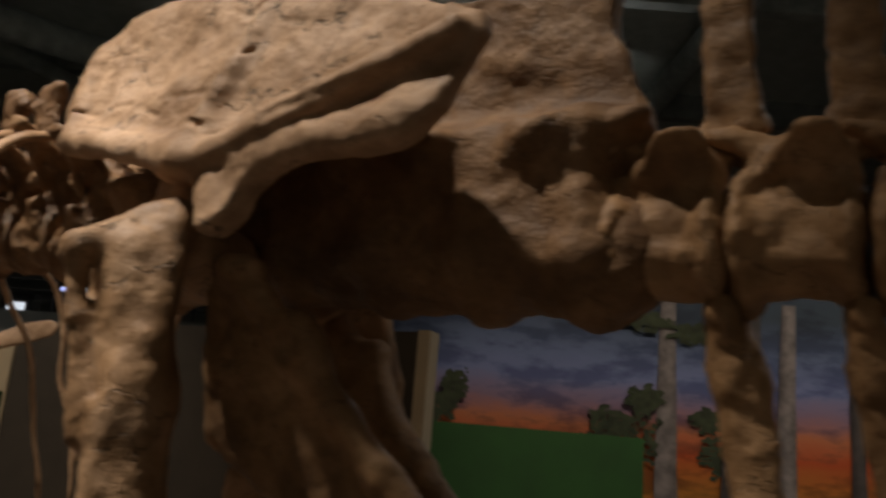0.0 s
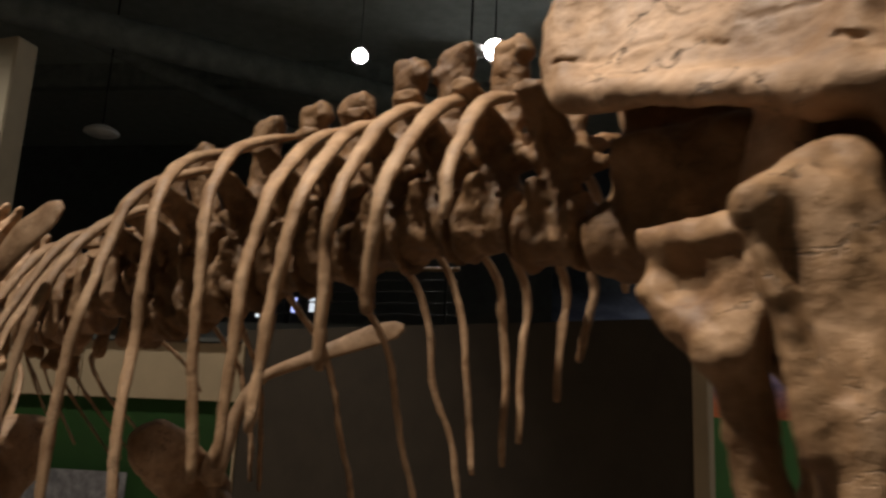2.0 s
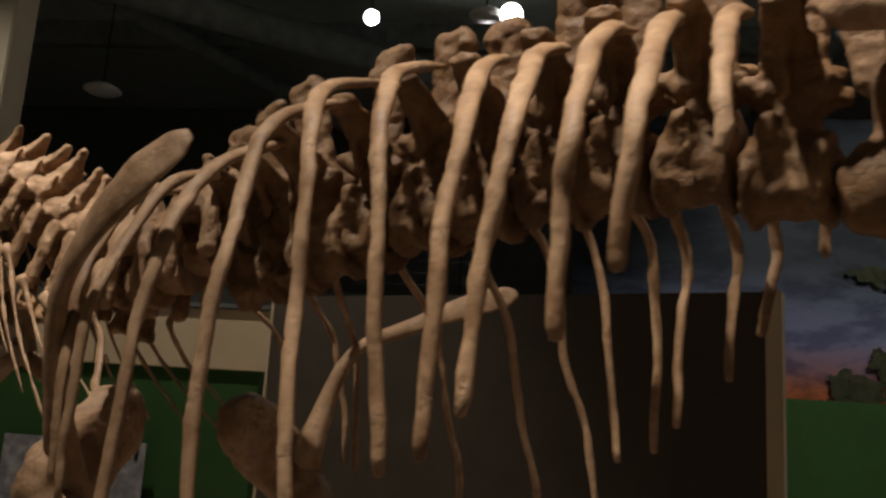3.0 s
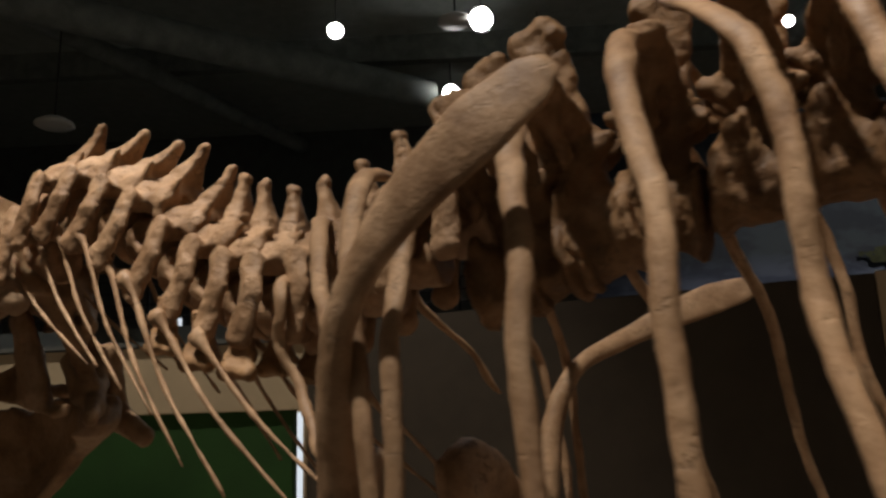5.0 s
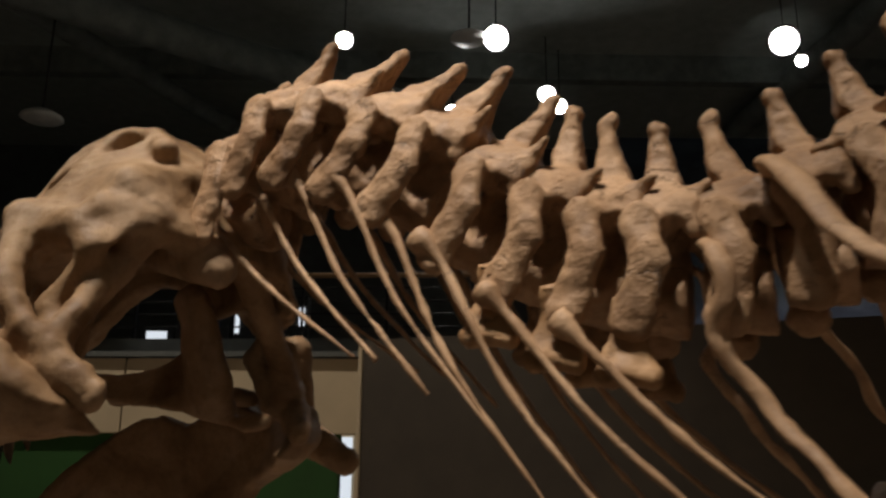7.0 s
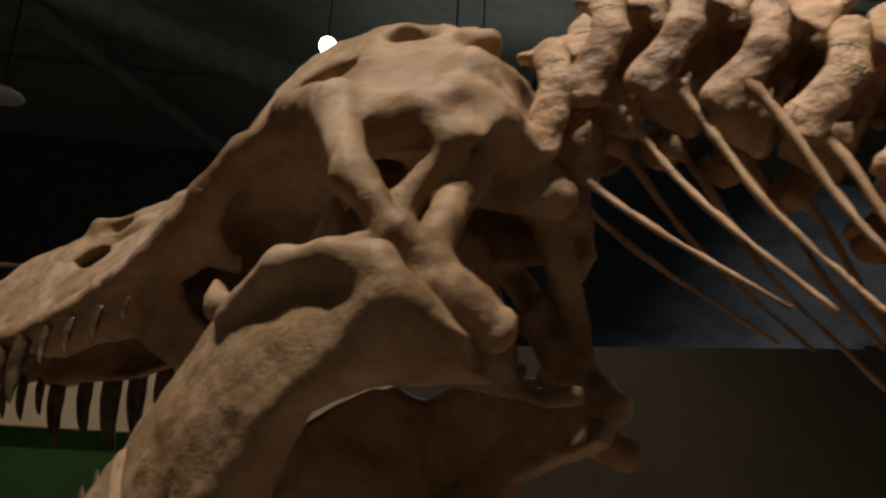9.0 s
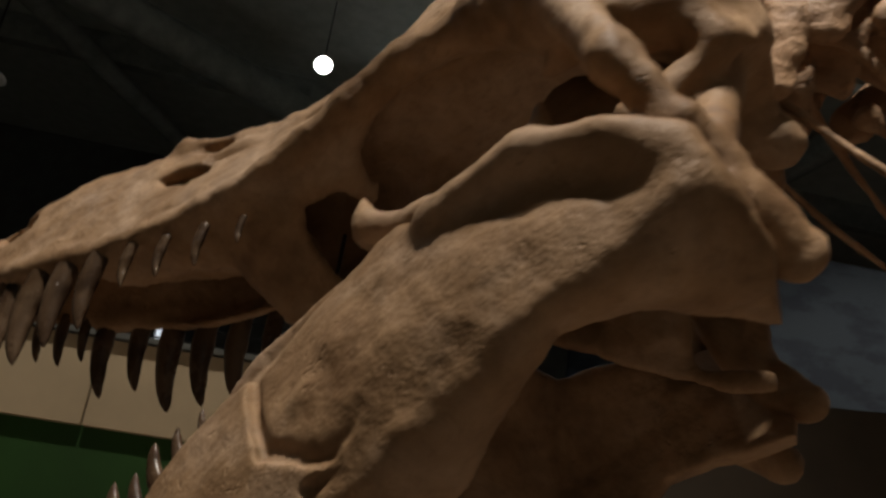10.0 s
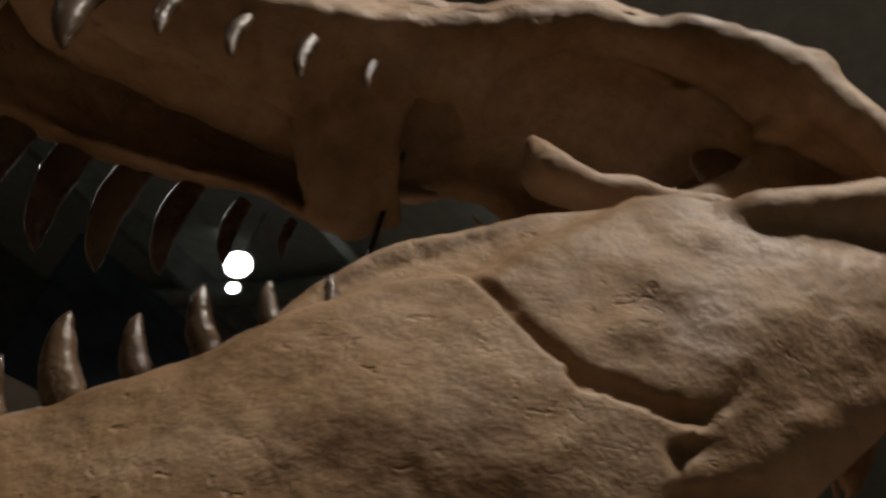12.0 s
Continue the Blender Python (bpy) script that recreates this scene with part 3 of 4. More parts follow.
def cervical(p, height, v, fore=0.0, horn=0.1):
    """A neck bone: round centrum, tent-like roof with a pointed flat-sided spine, bent side wing."""
    r = random.Random(v)
    y = np.abs(p[:, 1])
    q = np.column_stack([p[:, 0], y, p[:, 2]])
    d = np.maximum(rod(p, (-0.06, 0, 0.0), (0.07, 0, 0.02), 0.076, 0.072), np.abs(p[:, 0]) - 0.058)
    d = smin(d, rod(p, (-0.01, 0, 0.07), (-0.01, 0, 0.17), 0.045, 0.05), 0.02)
    # roof: two sloping sheets that meet in the spine
    slope = np.interp(p[:, 2], [0.13, 0.18, 0.23, 0.28, height], [0.125, 0.100, 0.048, 0.026, 0.013])
    back = np.interp(p[:, 2], [0.12, 0.17, 0.22, height - 0.03, height + 0.02], [-0.065, -0.085, -0.045, fore - 0.030, fore - 0.022])
    front = np.interp(p[:, 2], [0.12, 0.17, 0.22, height - 0.03, height + 0.02], [0.030, 0.065, 0.035, fore + 0.004, fore - 0.004])
    tent = smax(smax(y - slope, np.maximum(back - p[:, 0], p[:, 0] - front), 0.016), np.maximum(0.135 - p[:, 2], p[:, 2] - height), 0.014) * 0.8
    tent = smax(tent, -rod(q, (0.10, 0.03, 0.235), (-0.10, 0.03, 0.115), 0.03, 0.045, (1, 1.0, 1)), 0.015)
    d = smin(d, tent, 0.015)
    d = smin(d, rod(q, (-0.05, 0.07, 0.165), (-0.095, 0.095, 0.17 + horn * 0.6), 0.030, 0.010, (1, 1.4, 1)), 0.018)
    d = smin(d, rod(q, (-0.05, 0.09, 0.16), (-0.075, 0.105, 0.115), 0.028, 0.018, (1, 1.5, 1)), 0.015)
    d = smin(d, rod(q, (0.03, 0.06, 0.15), (0.085, 0.088, 0.150), 0.032, 0.020, (1, 1.2, 1.6)), 0.015)
    # wing
    d = smin(d, rod(q, (0.0, 0.06, 0.13), (0.015, 0.125, 0.115), 0.026, 0.024, (0.8, 1, 1)), 0.02)
    d = smin(d, rod(q, (0.022, 0.142, 0.125), (-0.004, 0.168, 0.045), 0.036, 0.030, (1, 2.3, 1)), 0.012)
    d = smin(d, rod(q, (-0.004, 0.168, 0.045), (0.022, 0.165, -0.06), 0.030, 0.042, (1, 2.5, 1)), 0.010)
    for k in range(3):
        c = (-0.012 + fore + r.uniform(-0.012, 0.012), r.uniform(-0.006, 0.006), height + r.uniform(-0.02, 0.0))
        d = smin(d, ball(p, c, (0.013, 0.012, 0.015)), 0.01)
    return smax(d, -ball(q, (-0.005, 0.085, 0.045), (0.040, 0.04, 0.05)), 0.012)


def sculpt(name, f, lo, hi, step, rough, freq, seed, where=None):
    v, q = net(f, lo, hi, step)
    return to_mesh(name, v, q, rough, freq, seed, where)


DORSAL = [sculpt("dorsal_vertebra", lambda p, k=k: dorsal(p, 0.56 + 0.02 * k, k), (-0.14, -0.26, -0.14), (0.14, 0.26, 0.68), 0.0095, 0.009, 22.0, k) for k in range(4)]
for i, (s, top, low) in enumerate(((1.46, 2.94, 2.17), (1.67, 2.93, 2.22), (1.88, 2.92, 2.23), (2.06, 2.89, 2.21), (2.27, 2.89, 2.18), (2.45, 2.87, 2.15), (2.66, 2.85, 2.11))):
    # trunk vertebrae take the darker bone, their shade behind the ribs painted in
    part("dorsal_vertebra", DORSAL[i % 4], BONE_SHADED, rex, at_spine(s, low + 0.115, 3))
for i, (s, top, low, pitch) in enumerate(((2.80, 2.77, 2.06, -16), (2.92, 2.70, 2.02, -18), (3.03, 2.63, 1.98, -16))):
    c = low + 0.115
    part("dorsal_vertebra", DORSAL[(i + 1) % 4], BONE, rex, at_spine(s, c, pitch, (top - c) / (0.56 + 0.02 * ((i + 1) % 4))))

CERV = [sculpt("neck_vertebra", lambda p, k=k: cervical(p, (0.36, 0.37, 0.35, 0.33)[k], k, (0.02, 0.035, -0.03, -0.05)[k], (0.06, 0.07, 0.10, 0.12)[k]),
               (-0.16, -0.23, -0.15), (0.16, 0.23, 0.42), 0.0068, 0.0045, 26.0, 20 + k) for k in range(4)]
NECK = ((3.15, 2.58, 1, -12), (3.28, 2.52, 0, -8), (3.40, 2.46, 0, -6), (3.52, 2.42, 1, -2), (3.65, 2.42, 0, 4), (3.75, 2.44, 1, 8), (3.85, 2.48, 0, 14), (3.96, 2.54, 2, 20), (4.08, 2.63, 2, 26), (4.20, 2.69, 3, 26), (4.34, 2.75, 3, 22), (4.49, 2.77, 2, 12), (4.60, 2.68, 2, 4))
for i, (s, top, kind, pitch) in enumerate(NECK):
    c = top - 0.35 * math.cos(radians(pitch))
    part("neck_vertebra", CERV[kind], BONE, rex, at_spine(s + 0.35 * math.sin(radians(pitch)) * 0.5, c, pitch))

CAUDAL = [sculpt("tail_vertebra", lambda p, k=k: caudal(p, k), (-0.25, -0.28, -0.17), (0.2, 0.28, 0.68), 0.0115, 0.010, 15.0, 40 + k) for k in range(2)]
for i in range(9):
    part("tail_vertebra", CAUDAL[i % 2], BONE_DARK, rex, at_spine(-0.46 - 0.25 * i, 2.195 - 0.005 * i, -1, 1.0 - 0.03 * i))


def chevron(p):
    d = rod(p, (0, 0.04, 0.0), (-0.02, 0.0, -0.14), 0.035, 0.035)
    d = smin(d, rod(p, (0, -0.04, 0.0), (-0.02, 0.0, -0.14), 0.035, 0.035), 0.03)
    return smin(d, rod(p, (-0.02, 0, -0.12), (-0.10, 0, -0.62), 0.055, 0.04, (0.9, 1.7, 1)), 0.03)


CHEV = sculpt("chevron", chevron, (-0.2, -0.12, -0.70), (0.1, 0.12, 0.06), 0.0115, 0.012, 11.0, 50)
for i in range(8):
    part("chevron", CHEV, BONE_DARK, rex, at_spine(-0.575 - 0.25 * i, 2.06 - 0.005 * i, 0, 1.0 - 0.06 * i))


def sacrum(p):
    y = np.abs(p[:, 1])
    q = np.column_stack([p[:, 0], y, p[:, 2]])
    d = rod(p, (-0.34, 0, 2.18), (1.26, 0, 2.24), 0.135, 0.11)
    for k in range(6):
        x = -0.3 + 0.27 * k
        d = smin(d, ball(p, (x, 0, 2.18 + 0.01 * k), (0.05, 0.15, 0.145)), 0.05)
        d = smin(d, rod(q, (x + 0.1, 0.03, 2.36), (x + 0.1, 0.155, 2.44), 0.06, 0.04, (0.6, 1, 1)), 0.06)
    d = smin(d, rod(p, (-0.30, 0, 2.42), (1.2, 0, 2.44), 0.1, 0.08, (1, 1.3, 1)), 0.05)
    d = smin(d, np.maximum(np.maximum(np.abs(p[:, 1]) - 0.035, poly(p[:, 0], p[:, 2], [(-0.44, 2.41), (1.25, 2.42), (1.27, 2.9), (0.4, 2.90), (0.0, 2.88), (-0.33, 2.86), (-0.335, 2.72), (-0.385, 2.58), (-0.43, 2.49)])), -1), 0.05)
    d = smin(d, smax(y - 0.13, poly(p[:, 0], p[:, 2], [(-0.32, 2.15), (1.2, 2.2), (1.2, 2.5), (-0.3, 2.5)]), 0.06), 0.06)
    d = smin(d, rod(q, (-0.18, 0.03, 2.46), (-0.42, 0.10, 2.47), 0.05, 0.028, (1, 1, 1.3)), 0.05)
    return d


def seat_in(side):
    return lambda v: place(np.column_stack([v[:, 0], shift(v[:, 0]) + v[:, 1] * side, v[:, 2]]))


# the hip blade's shade on the sacrum is carried by its darker colour
part("sacrum", sculpt("sacrum", sacrum, (-0.56, -0.32, 1.98), (1.4, 0.32, 2.98), 0.014, 0.014, 8.0, 60, seat_in(1)), BONE_SHADED, rex)

ILIUM = [(1.29, 2.525), (1.36, 2.58), (1.385, 2.70), (1.40, 2.82), (1.36, 2.92), (1.22, 3.01), (1.05, 3.03), (0.86, 3.0), (0.6, 2.945), (0.3, 2.84), (0.0, 2.70), (-0.195, 2.60), (-0.215, 2.545), (-0.14, 2.385), (-0.05, 2.318), (0.06, 2.323),
         (0.21, 2.355), (0.334, 2.311), (0.377, 2.272), (0.40, 2.215), (0.455, 2.18), (0.49, 2.185), (0.515, 2.24), (0.56, 2.30), (0.61, 2.335), (0.68, 2.345), (0.76, 2.40), (0.86, 2.455), (0.976, 2.482), (1.15, 2.495)]


def ilium(p):
    """Hip blade; here y is the distance from the trunk's middle."""
    s, y, h = p.T
    lat = np.interp(s, [-0.2, 0.5, 1.3], [0.40, 0.33, 0.25]) + (2.55 - h) * 0.22
    w = y - lat
    thick = 0.028 + 0.02 * np.clip((2.5 - h) / 0.3, 0, 1)
    d = smax(poly(s, h, ILIUM), np.abs(w) - thick, 0.03)
    q = np.column_stack([s, w, h])
    d = smin(d, rod(q, (0.455, 0.0, 2.21), (0.50, 0.0, 2.36), 0.024, 0.042), 0.04)
    d = smin(d, rod(q, (0.76, -0.07, 2.44), (0.80, -0.13, 2.20), 0.060, 0.075), 0.04)
    d = smin(d, rod(q, (0.56, 0.045, 2.37), (-0.15, 0.045, 2.55), 0.042, 0.030), 0.03)
    d = smin(d, rod(q, (0.40, 0.02, 2.35), (-0.04, 0.02, 2.38), 0.035, 0.045), 0.04)
    d = smin(d, rod(q, (0.62, 0.035, 2.41), (0.50, 0.01, 2.86), 0.055, 0.03), 0.06)
    d = smin(d, rod(q, (0.62, 0.045, 2.39), (1.28, 0.03, 2.57), 0.045, 0.032), 0.05)
    d = smin(d, rod(q, (1.28, 0.02, 2.57), (1.33, 0.005, 2.80), 0.03, 0.02), 0.04)
    d = smax(d, -rod(q, (0.48, 0.062, 2.45), (0.02, 0.055, 2.575), 0.026, 0.014), 0.016)
    d = smax(d, -rod(q, (0.30, 0.085, 2.43), (0.04, 0.08, 2.475), 0.016, 0.010), 0.012)
    d = smax(d, -ball(q, (0.92, 0.075, 2.77), (0.26, 0.065, 0.12)), 0.05)
    d = smax(d, -ball(q, (0.20, 0.075, 2.70), (0.20, 0.05, 0.06)), 0.04)
    d = smax(d, -rod(q, (1.20, 0.075, 2.60), (1.05, 0.075, 2.585), 0.018, 0.012), 0.012)
    for crack in (((1.33, 2.67), (1.18, 2.63), (1.02, 2.64), (0.86, 2.57)), ((1.26, 2.86), (1.12, 2.845), (1.02, 2.87)), ((0.84, 2.62), (0.66, 2.60), (0.50, 2.68)), ((0.44, 2.76), (0.24, 2.70), (0.05, 2.68)),
                  ((0.78, 2.47), (0.66, 2.50), (0.56, 2.46)), ((0.70, 2.88), (0.58, 2.82), (0.50, 2.84))):
        for a, b in zip(crack, crack[1:]):
            depth = 0.034 if a[1] > 2.55 else 0.075
            d = smax(d, -rod(q, (a[0], depth, a[1]), (b[0], depth, b[1]), 0.006, 0.008, (1, 0.5, 1)), 0.004)
    return d


v, q = net(ilium, (-0.32, 0.10, 2.04), (1.50, 0.66, 3.12), 0.0095)
part("ilium", to_mesh("ilium", v, q, 0.009, 8.0, 61, seat_in(1)), BONE_PALE, rex)
part("ilium", to_mesh("ilium", v, [f[::-1] for f in q], 0.009, 8.0, 61, seat_in(-1)), BONE_PALE, rex)


def femur(p):
    """Thigh bone with its head turned in, in (s, distance from the middle, h)."""
    d = rod(p, (0.655, 0.45, 2.12), (0.605, 0.45, 1.80), 0.085, 0.088)
    d = smin(d, rod(p, (0.605, 0.45, 1.80), (0.575, 0.44, 1.45), 0.088, 0.098), 0.06)
    d = smin(d, rod(p, (0.585, 0.44, 1.45), (0.70, 0.45, 1.16), 0.10, 0.115), 0.08)
    d = smin(d, rod(p, (0.655, 0.38, 2.20), (0.66, 0.20, 2.17), 0.075, 0.10), 0.05)
    # crest across the top, down to the outer front corner
    d = smin(d, rod(p, (0.645, 0.37, 2.252), (0.735, 0.555, 2.128), 0.048, 0.042), 0.03)
    d = smin(d, rod(p, (0.735, 0.565, 2.138), (0.70, 0.55, 1.98), 0.030, 0.022), 0.02)
    d = smin(d, rod(p, (0.70, 0.55, 1.98), (0.655, 0.525, 1.72), 0.022, 0.030), 0.03)
    d = smin(d, rod(p, (0.60, 0.40, 2.24), (0.555, 0.46, 1.95), 0.035, 0.04), 0.03)
    d = smin(d, rod(p, (0.555, 0.47, 1.92), (0.525, 0.48, 1.55), 0.035, 0.045), 0.04)
    d = smin(d, ball(p, (0.575, 0.535, 1.72), (0.03, 0.02, 0.10)), 0.03)
    d = smin(d, ball(p, (0.64, 0.46, 1.12), (0.13, 0.11, 0.13)), 0.05)
    d = smin(d, ball(p, (0.78, 0.40, 1.10), (0.13, 0.11, 0.13)), 0.05)
    d = smax(d, -rod(p, (0.665, 0.575, 2.06), (0.605, 0.555, 1.82), 0.038, 0.020), 0.02)
    d = smax(d, -rod(p, (0.765, 0.50, 2.06), (0.735, 0.49, 1.86), 0.030, 0.020), 0.02)
    return d


def shank(p):
    d = rod(p, (0.70, 0.44, 1.0), (0.40, 0.45, 0.55), 0.12, 0.075)
    d = smin(d, rod(p, (0.78, 0.44, 0.98), (0.62, 0.44, 0.8), 0.09, 0.05), 0.05)
    return smin(d, ball(p, (0.38, 0.45, 0.52), (0.09, 0.12, 0.08)), 0.04)


def foot(p):
    d = rod(p, (0.38, 0.45, 0.47), (0.56, 0.45, 0.12), 0.085, 0.085)
    for k, (dx, dy) in enumerate(((0.46, 0.16), (0.55, 0.0), (0.46, -0.16))):
        d = smin(d, rod(p, (0.56, 0.45 + dy * 0.4, 0.09), (0.56 + dx, 0.45 + dy * 1.6, 0.045), 0.065, 0.04), 0.03)
    return d


ISCHIUM = [(0.64, 2.165), (0.50, 2.17), (0.475, 2.10), (0.386, 2.025), (0.325, 2.03), (0.28, 1.95), (0.25, 1.865), (0.15, 1.755), (0.096, 1.706), (-0.05, 1.58), (-0.30, 1.36), (-0.45, 1.12), (-0.38, 1.06), (-0.15, 1.30), (0.10, 1.47), (0.30, 1.56), (0.46, 1.62), (0.64, 1.72)]


def ischium(p):
    """Broad plate with a rounded hind rim and a ringed pit in its upper part."""
    s, y, h = p.T
    w = y - np.interp(h, [1.06, 1.5, 1.9, 2.15], [0.08, 0.13, 0.20, 0.24])
    q = np.column_stack([s, w, h])
    d = smax(poly(s, h, ISCHIUM), np.abs(w) - 0.028, 0.025)
    rim = [(0.55, 2.13), (0.455, 2.06), (0.38, 1.995), (0.32, 1.99), (0.285, 1.90), (0.20, 1.79), (0.09, 1.68), (-0.06, 1.55), (-0.30, 1.335), (-0.41, 1.10)]
    for a, b in zip(rim, rim[1:]):
        d = smin(d, rod(q, (a[0], 0.012, a[1]), (b[0], 0.012, b[1]), 0.036, 0.036), 0.03)
    d = smin(d, ball(q, (0.52, 0.02, 2.14), (0.07, 0.05, 0.035)), 0.03)
    d = smin(d, ball(q, (0.345, 0.035, 1.95), (0.050, 0.03, 0.065)), 0.02)
    return smax(d, -ball(q, (0.348, 0.07, 1.952), (0.030, 0.04, 0.044)), 0.012)


PUBIS = [(1.10, 2.20), (0.99, 2.185), (0.86, 2.19), (0.79, 2.12), (0.79, 1.96), (0.83, 1.875), (0.90, 1.875), (0.96, 1.895), (1.02, 1.955), (1.09, 2.06), (1.06, 2.145)]


def pubis(p):
    """Pale flaring head below the hip, on a long dark shaft with a foot."""
    s, y, h = p.T
    w = y - 0.27 - (1.0 - s) * 0.25
    q = np.column_stack([s, w, h])
    d = smax(poly(s, h, PUBIS), np.abs(w) - 0.030, 0.03)
    d = smin(d, rod(q, (1.07, 0.01, 2.165), (0.86, 0.02, 2.15), 0.032, 0.04), 0.02)
    d = smin(d, rod(q, (1.06, 0.015, 2.05), (0.90, 0.02, 1.90), 0.030, 0.040), 0.03)
    d = smax(d, -ball(q, (0.955, 0.055, 2.065), (0.085, 0.055, 0.055)), 0.02)
    d = smin(d, rod(p, (0.87, 0.28, 1.93), (0.85, 0.20, 1.6), 0.062, 0.050), 0.05)
    d = smin(d, rod(p, (0.85, 0.20, 1.6), (0.95, 0.06, 0.95), 0.050, 0.06), 0.05)
    return smin(d, rod(p, (0.75, 0.05, 0.88), (1.25, 0.05, 0.92), 0.06, 0.07, (1, 1.3, 1)), 0.05)


for nm, f, lo, hi, st, ro, bone_mat in (("thigh_bone", femur, (0.36, 0.08, 0.92), (1.00, 0.66, 2.36), 0.0105, 0.0055, BONE_LIMB), ("shin_bone", shank, (0.22, 0.26, 0.40), (0.95, 0.62, 1.15), 0.02, 0.012, BONE_LIMB),
                                        ("foot_bones", foot, (0.24, 0.04, 0.0), (1.24, 0.86, 0.60), 0.02, 0.008, BONE_LIMB), ("ischium", ischium, (-0.56, 0.0, 0.96), (0.78, 0.36, 2.26), 0.0115, 0.008, BONE_DARK),
                                        ("pubis", pubis, (0.64, -0.06, 0.78), (1.4, 0.46, 2.28), 0.0125, 0.009, BONE_LIMB)):
    v, q = net(f, lo, hi, st)
    for side in (1, -1):
        w = v if side > 0 or nm != "ischium" else v + np.array((0.13, 0.0, 0.0))
        part(nm, to_mesh(nm, w, q if side > 0 else [g[::-1] for g in q], ro, 14.0, 70, seat_in(side)), bone_mat, rex)

# ribs: head on the vertebra, shoulder, side, end, each in (s, distance from the middle, h)
RIBS = (
    (((1.52, 0.15, 2.66), (1.50, 0.33, 2.57), (1.473, 0.458, 2.418), (1.452, 0.53, 2.302), (1.453, 0.535, 2.205)), 0.034),
    (((1.67, 0.15, 2.68), (1.645, 0.33, 2.59), (1.603, 0.515, 2.409), (1.592, 0.60, 2.267), (1.607, 0.605, 2.165), (1.637, 0.58, 1.989)), 0.036),
    (((1.80, 0.15, 2.68), (1.778, 0.36, 2.585), (1.73, 0.557, 2.379), (1.712, 0.64, 2.236), (1.729, 0.635, 2.102), (1.736, 0.62, 1.856)), 0.034),
    (((1.98, 0.15, 2.67), (1.947, 0.36, 2.56), (1.874, 0.573, 2.345), (1.864, 0.634, 2.20), (1.889, 0.645, 2.03), (1.909, 0.67, 1.71)), 0.034),
    (((2.15, 0.15, 2.67), (2.115, 0.33, 2.57), (1.99, 0.588, 2.343), (1.976, 0.65, 2.18), (1.973, 0.68, 2.014), (1.984, 0.692, 1.623)), 0.033),
    (((2.36, 0.15, 2.68), (2.304, 0.42, 2.55), (2.211, 0.586, 2.40), (2.157, 0.656, 2.22), (2.126, 0.675, 1.92), (2.09, 0.67, 1.586)), 0.031),
    (((2.57, 0.15, 2.66), (2.502, 0.45, 2.52), (2.368, 0.643, 2.341), (2.31, 0.707, 2.126), (2.296, 0.72, 1.916), (2.237, 0.78, 1.684), (2.20, 0.79, 1.42)), 0.031),
    (((2.66, 0.18, 2.60), (2.60, 0.52, 2.42), (2.553, 0.643, 2.226), (2.50, 0.738, 2.02), (2.483, 0.783, 1.807), (2.43, 0.83, 1.50), (2.41, 0.84, 1.34)), 0.032),
    (((2.88, 0.15, 2.50), (2.85, 0.44, 2.35), (2.81, 0.60, 2.20), (2.754, 0.715, 2.03), (2.723, 0.788, 1.75), (2.689, 0.83, 1.524), (2.68, 0.84, 1.36)), 0.032),
    (((3.10, 0.12, 2.41), (3.065, 0.40, 2.31), (3.041, 0.572, 2.09), (3.02, 0.667, 1.913), (3.012, 0.695, 1.70), (3.0, 0.70, 1.46)), 0.030),
    (((3.26, 0.12, 2.36), (3.229, 0.333, 2.303), (3.175, 0.502, 2.14), (3.115, 0.62, 1.99), (3.089, 0.65, 1.854), (3.058, 0.686, 1.70), (3.04, 0.69, 1.50)), 0.030),
    (((3.45, 0.10, 2.27), (3.433, 0.19, 2.256), (3.359, 0.312, 2.10), (3.277, 0.415, 2.0), (3.20, 0.50, 1.86)), 0.028),
    (((3.56, 0.10, 2.15), (3.545, 0.19, 2.12), (3.53, 0.215, 2.04), (3.55, 0.19, 1.97), (3.48, 0.20, 1.853), (3.376, 0.282, 1.726), (3.30, 0.33, 1.62)), 0.021),
)
for i, (row, r) in enumerate(RIBS):
    pts = spline(row, 9)
    n = len(pts)
    k = np.concatenate([[0], np.cumsum(np.linalg.norm(np.diff(pts, axis=0), axis=1))])
    k /= k[-1]
    fat = np.interp(k, [0, 0.1, 0.25, 0.5, 0.8, 0.97, 1.0], [0.7, 1.25, 1.25, 1.0, 0.85, 0.8, 0.6]) * r
    for side in (1, -1):
        lift = np.array([noise.noise((i * 5.0 + side, t * 7, 0)) for t in k]) * 0.010
        wear = np.array([1 + 0.10 * noise.noise((i * 3.0, side * 2.0, t * 22)) for t in k])
        q = pts.copy()
        q[:, 0] += lift + (0.0 if side > 0 else 0.04)
        q[:, 1] = shift(q[:, 0]) + side * q[:, 1] * (1.0 if side > 0 else 0.95)
        v, f = tube(place(q), fat * wear * (0.70 if side > 0 else 0.55), fat * wear * (0.40 if side > 0 else 0.36), (-0.80, 0.42, 0.25), 14)
        part("rib", to_mesh("rib", v, f, 0.0045, 20.0, i * 2 + side), BONE_RIB, rex)

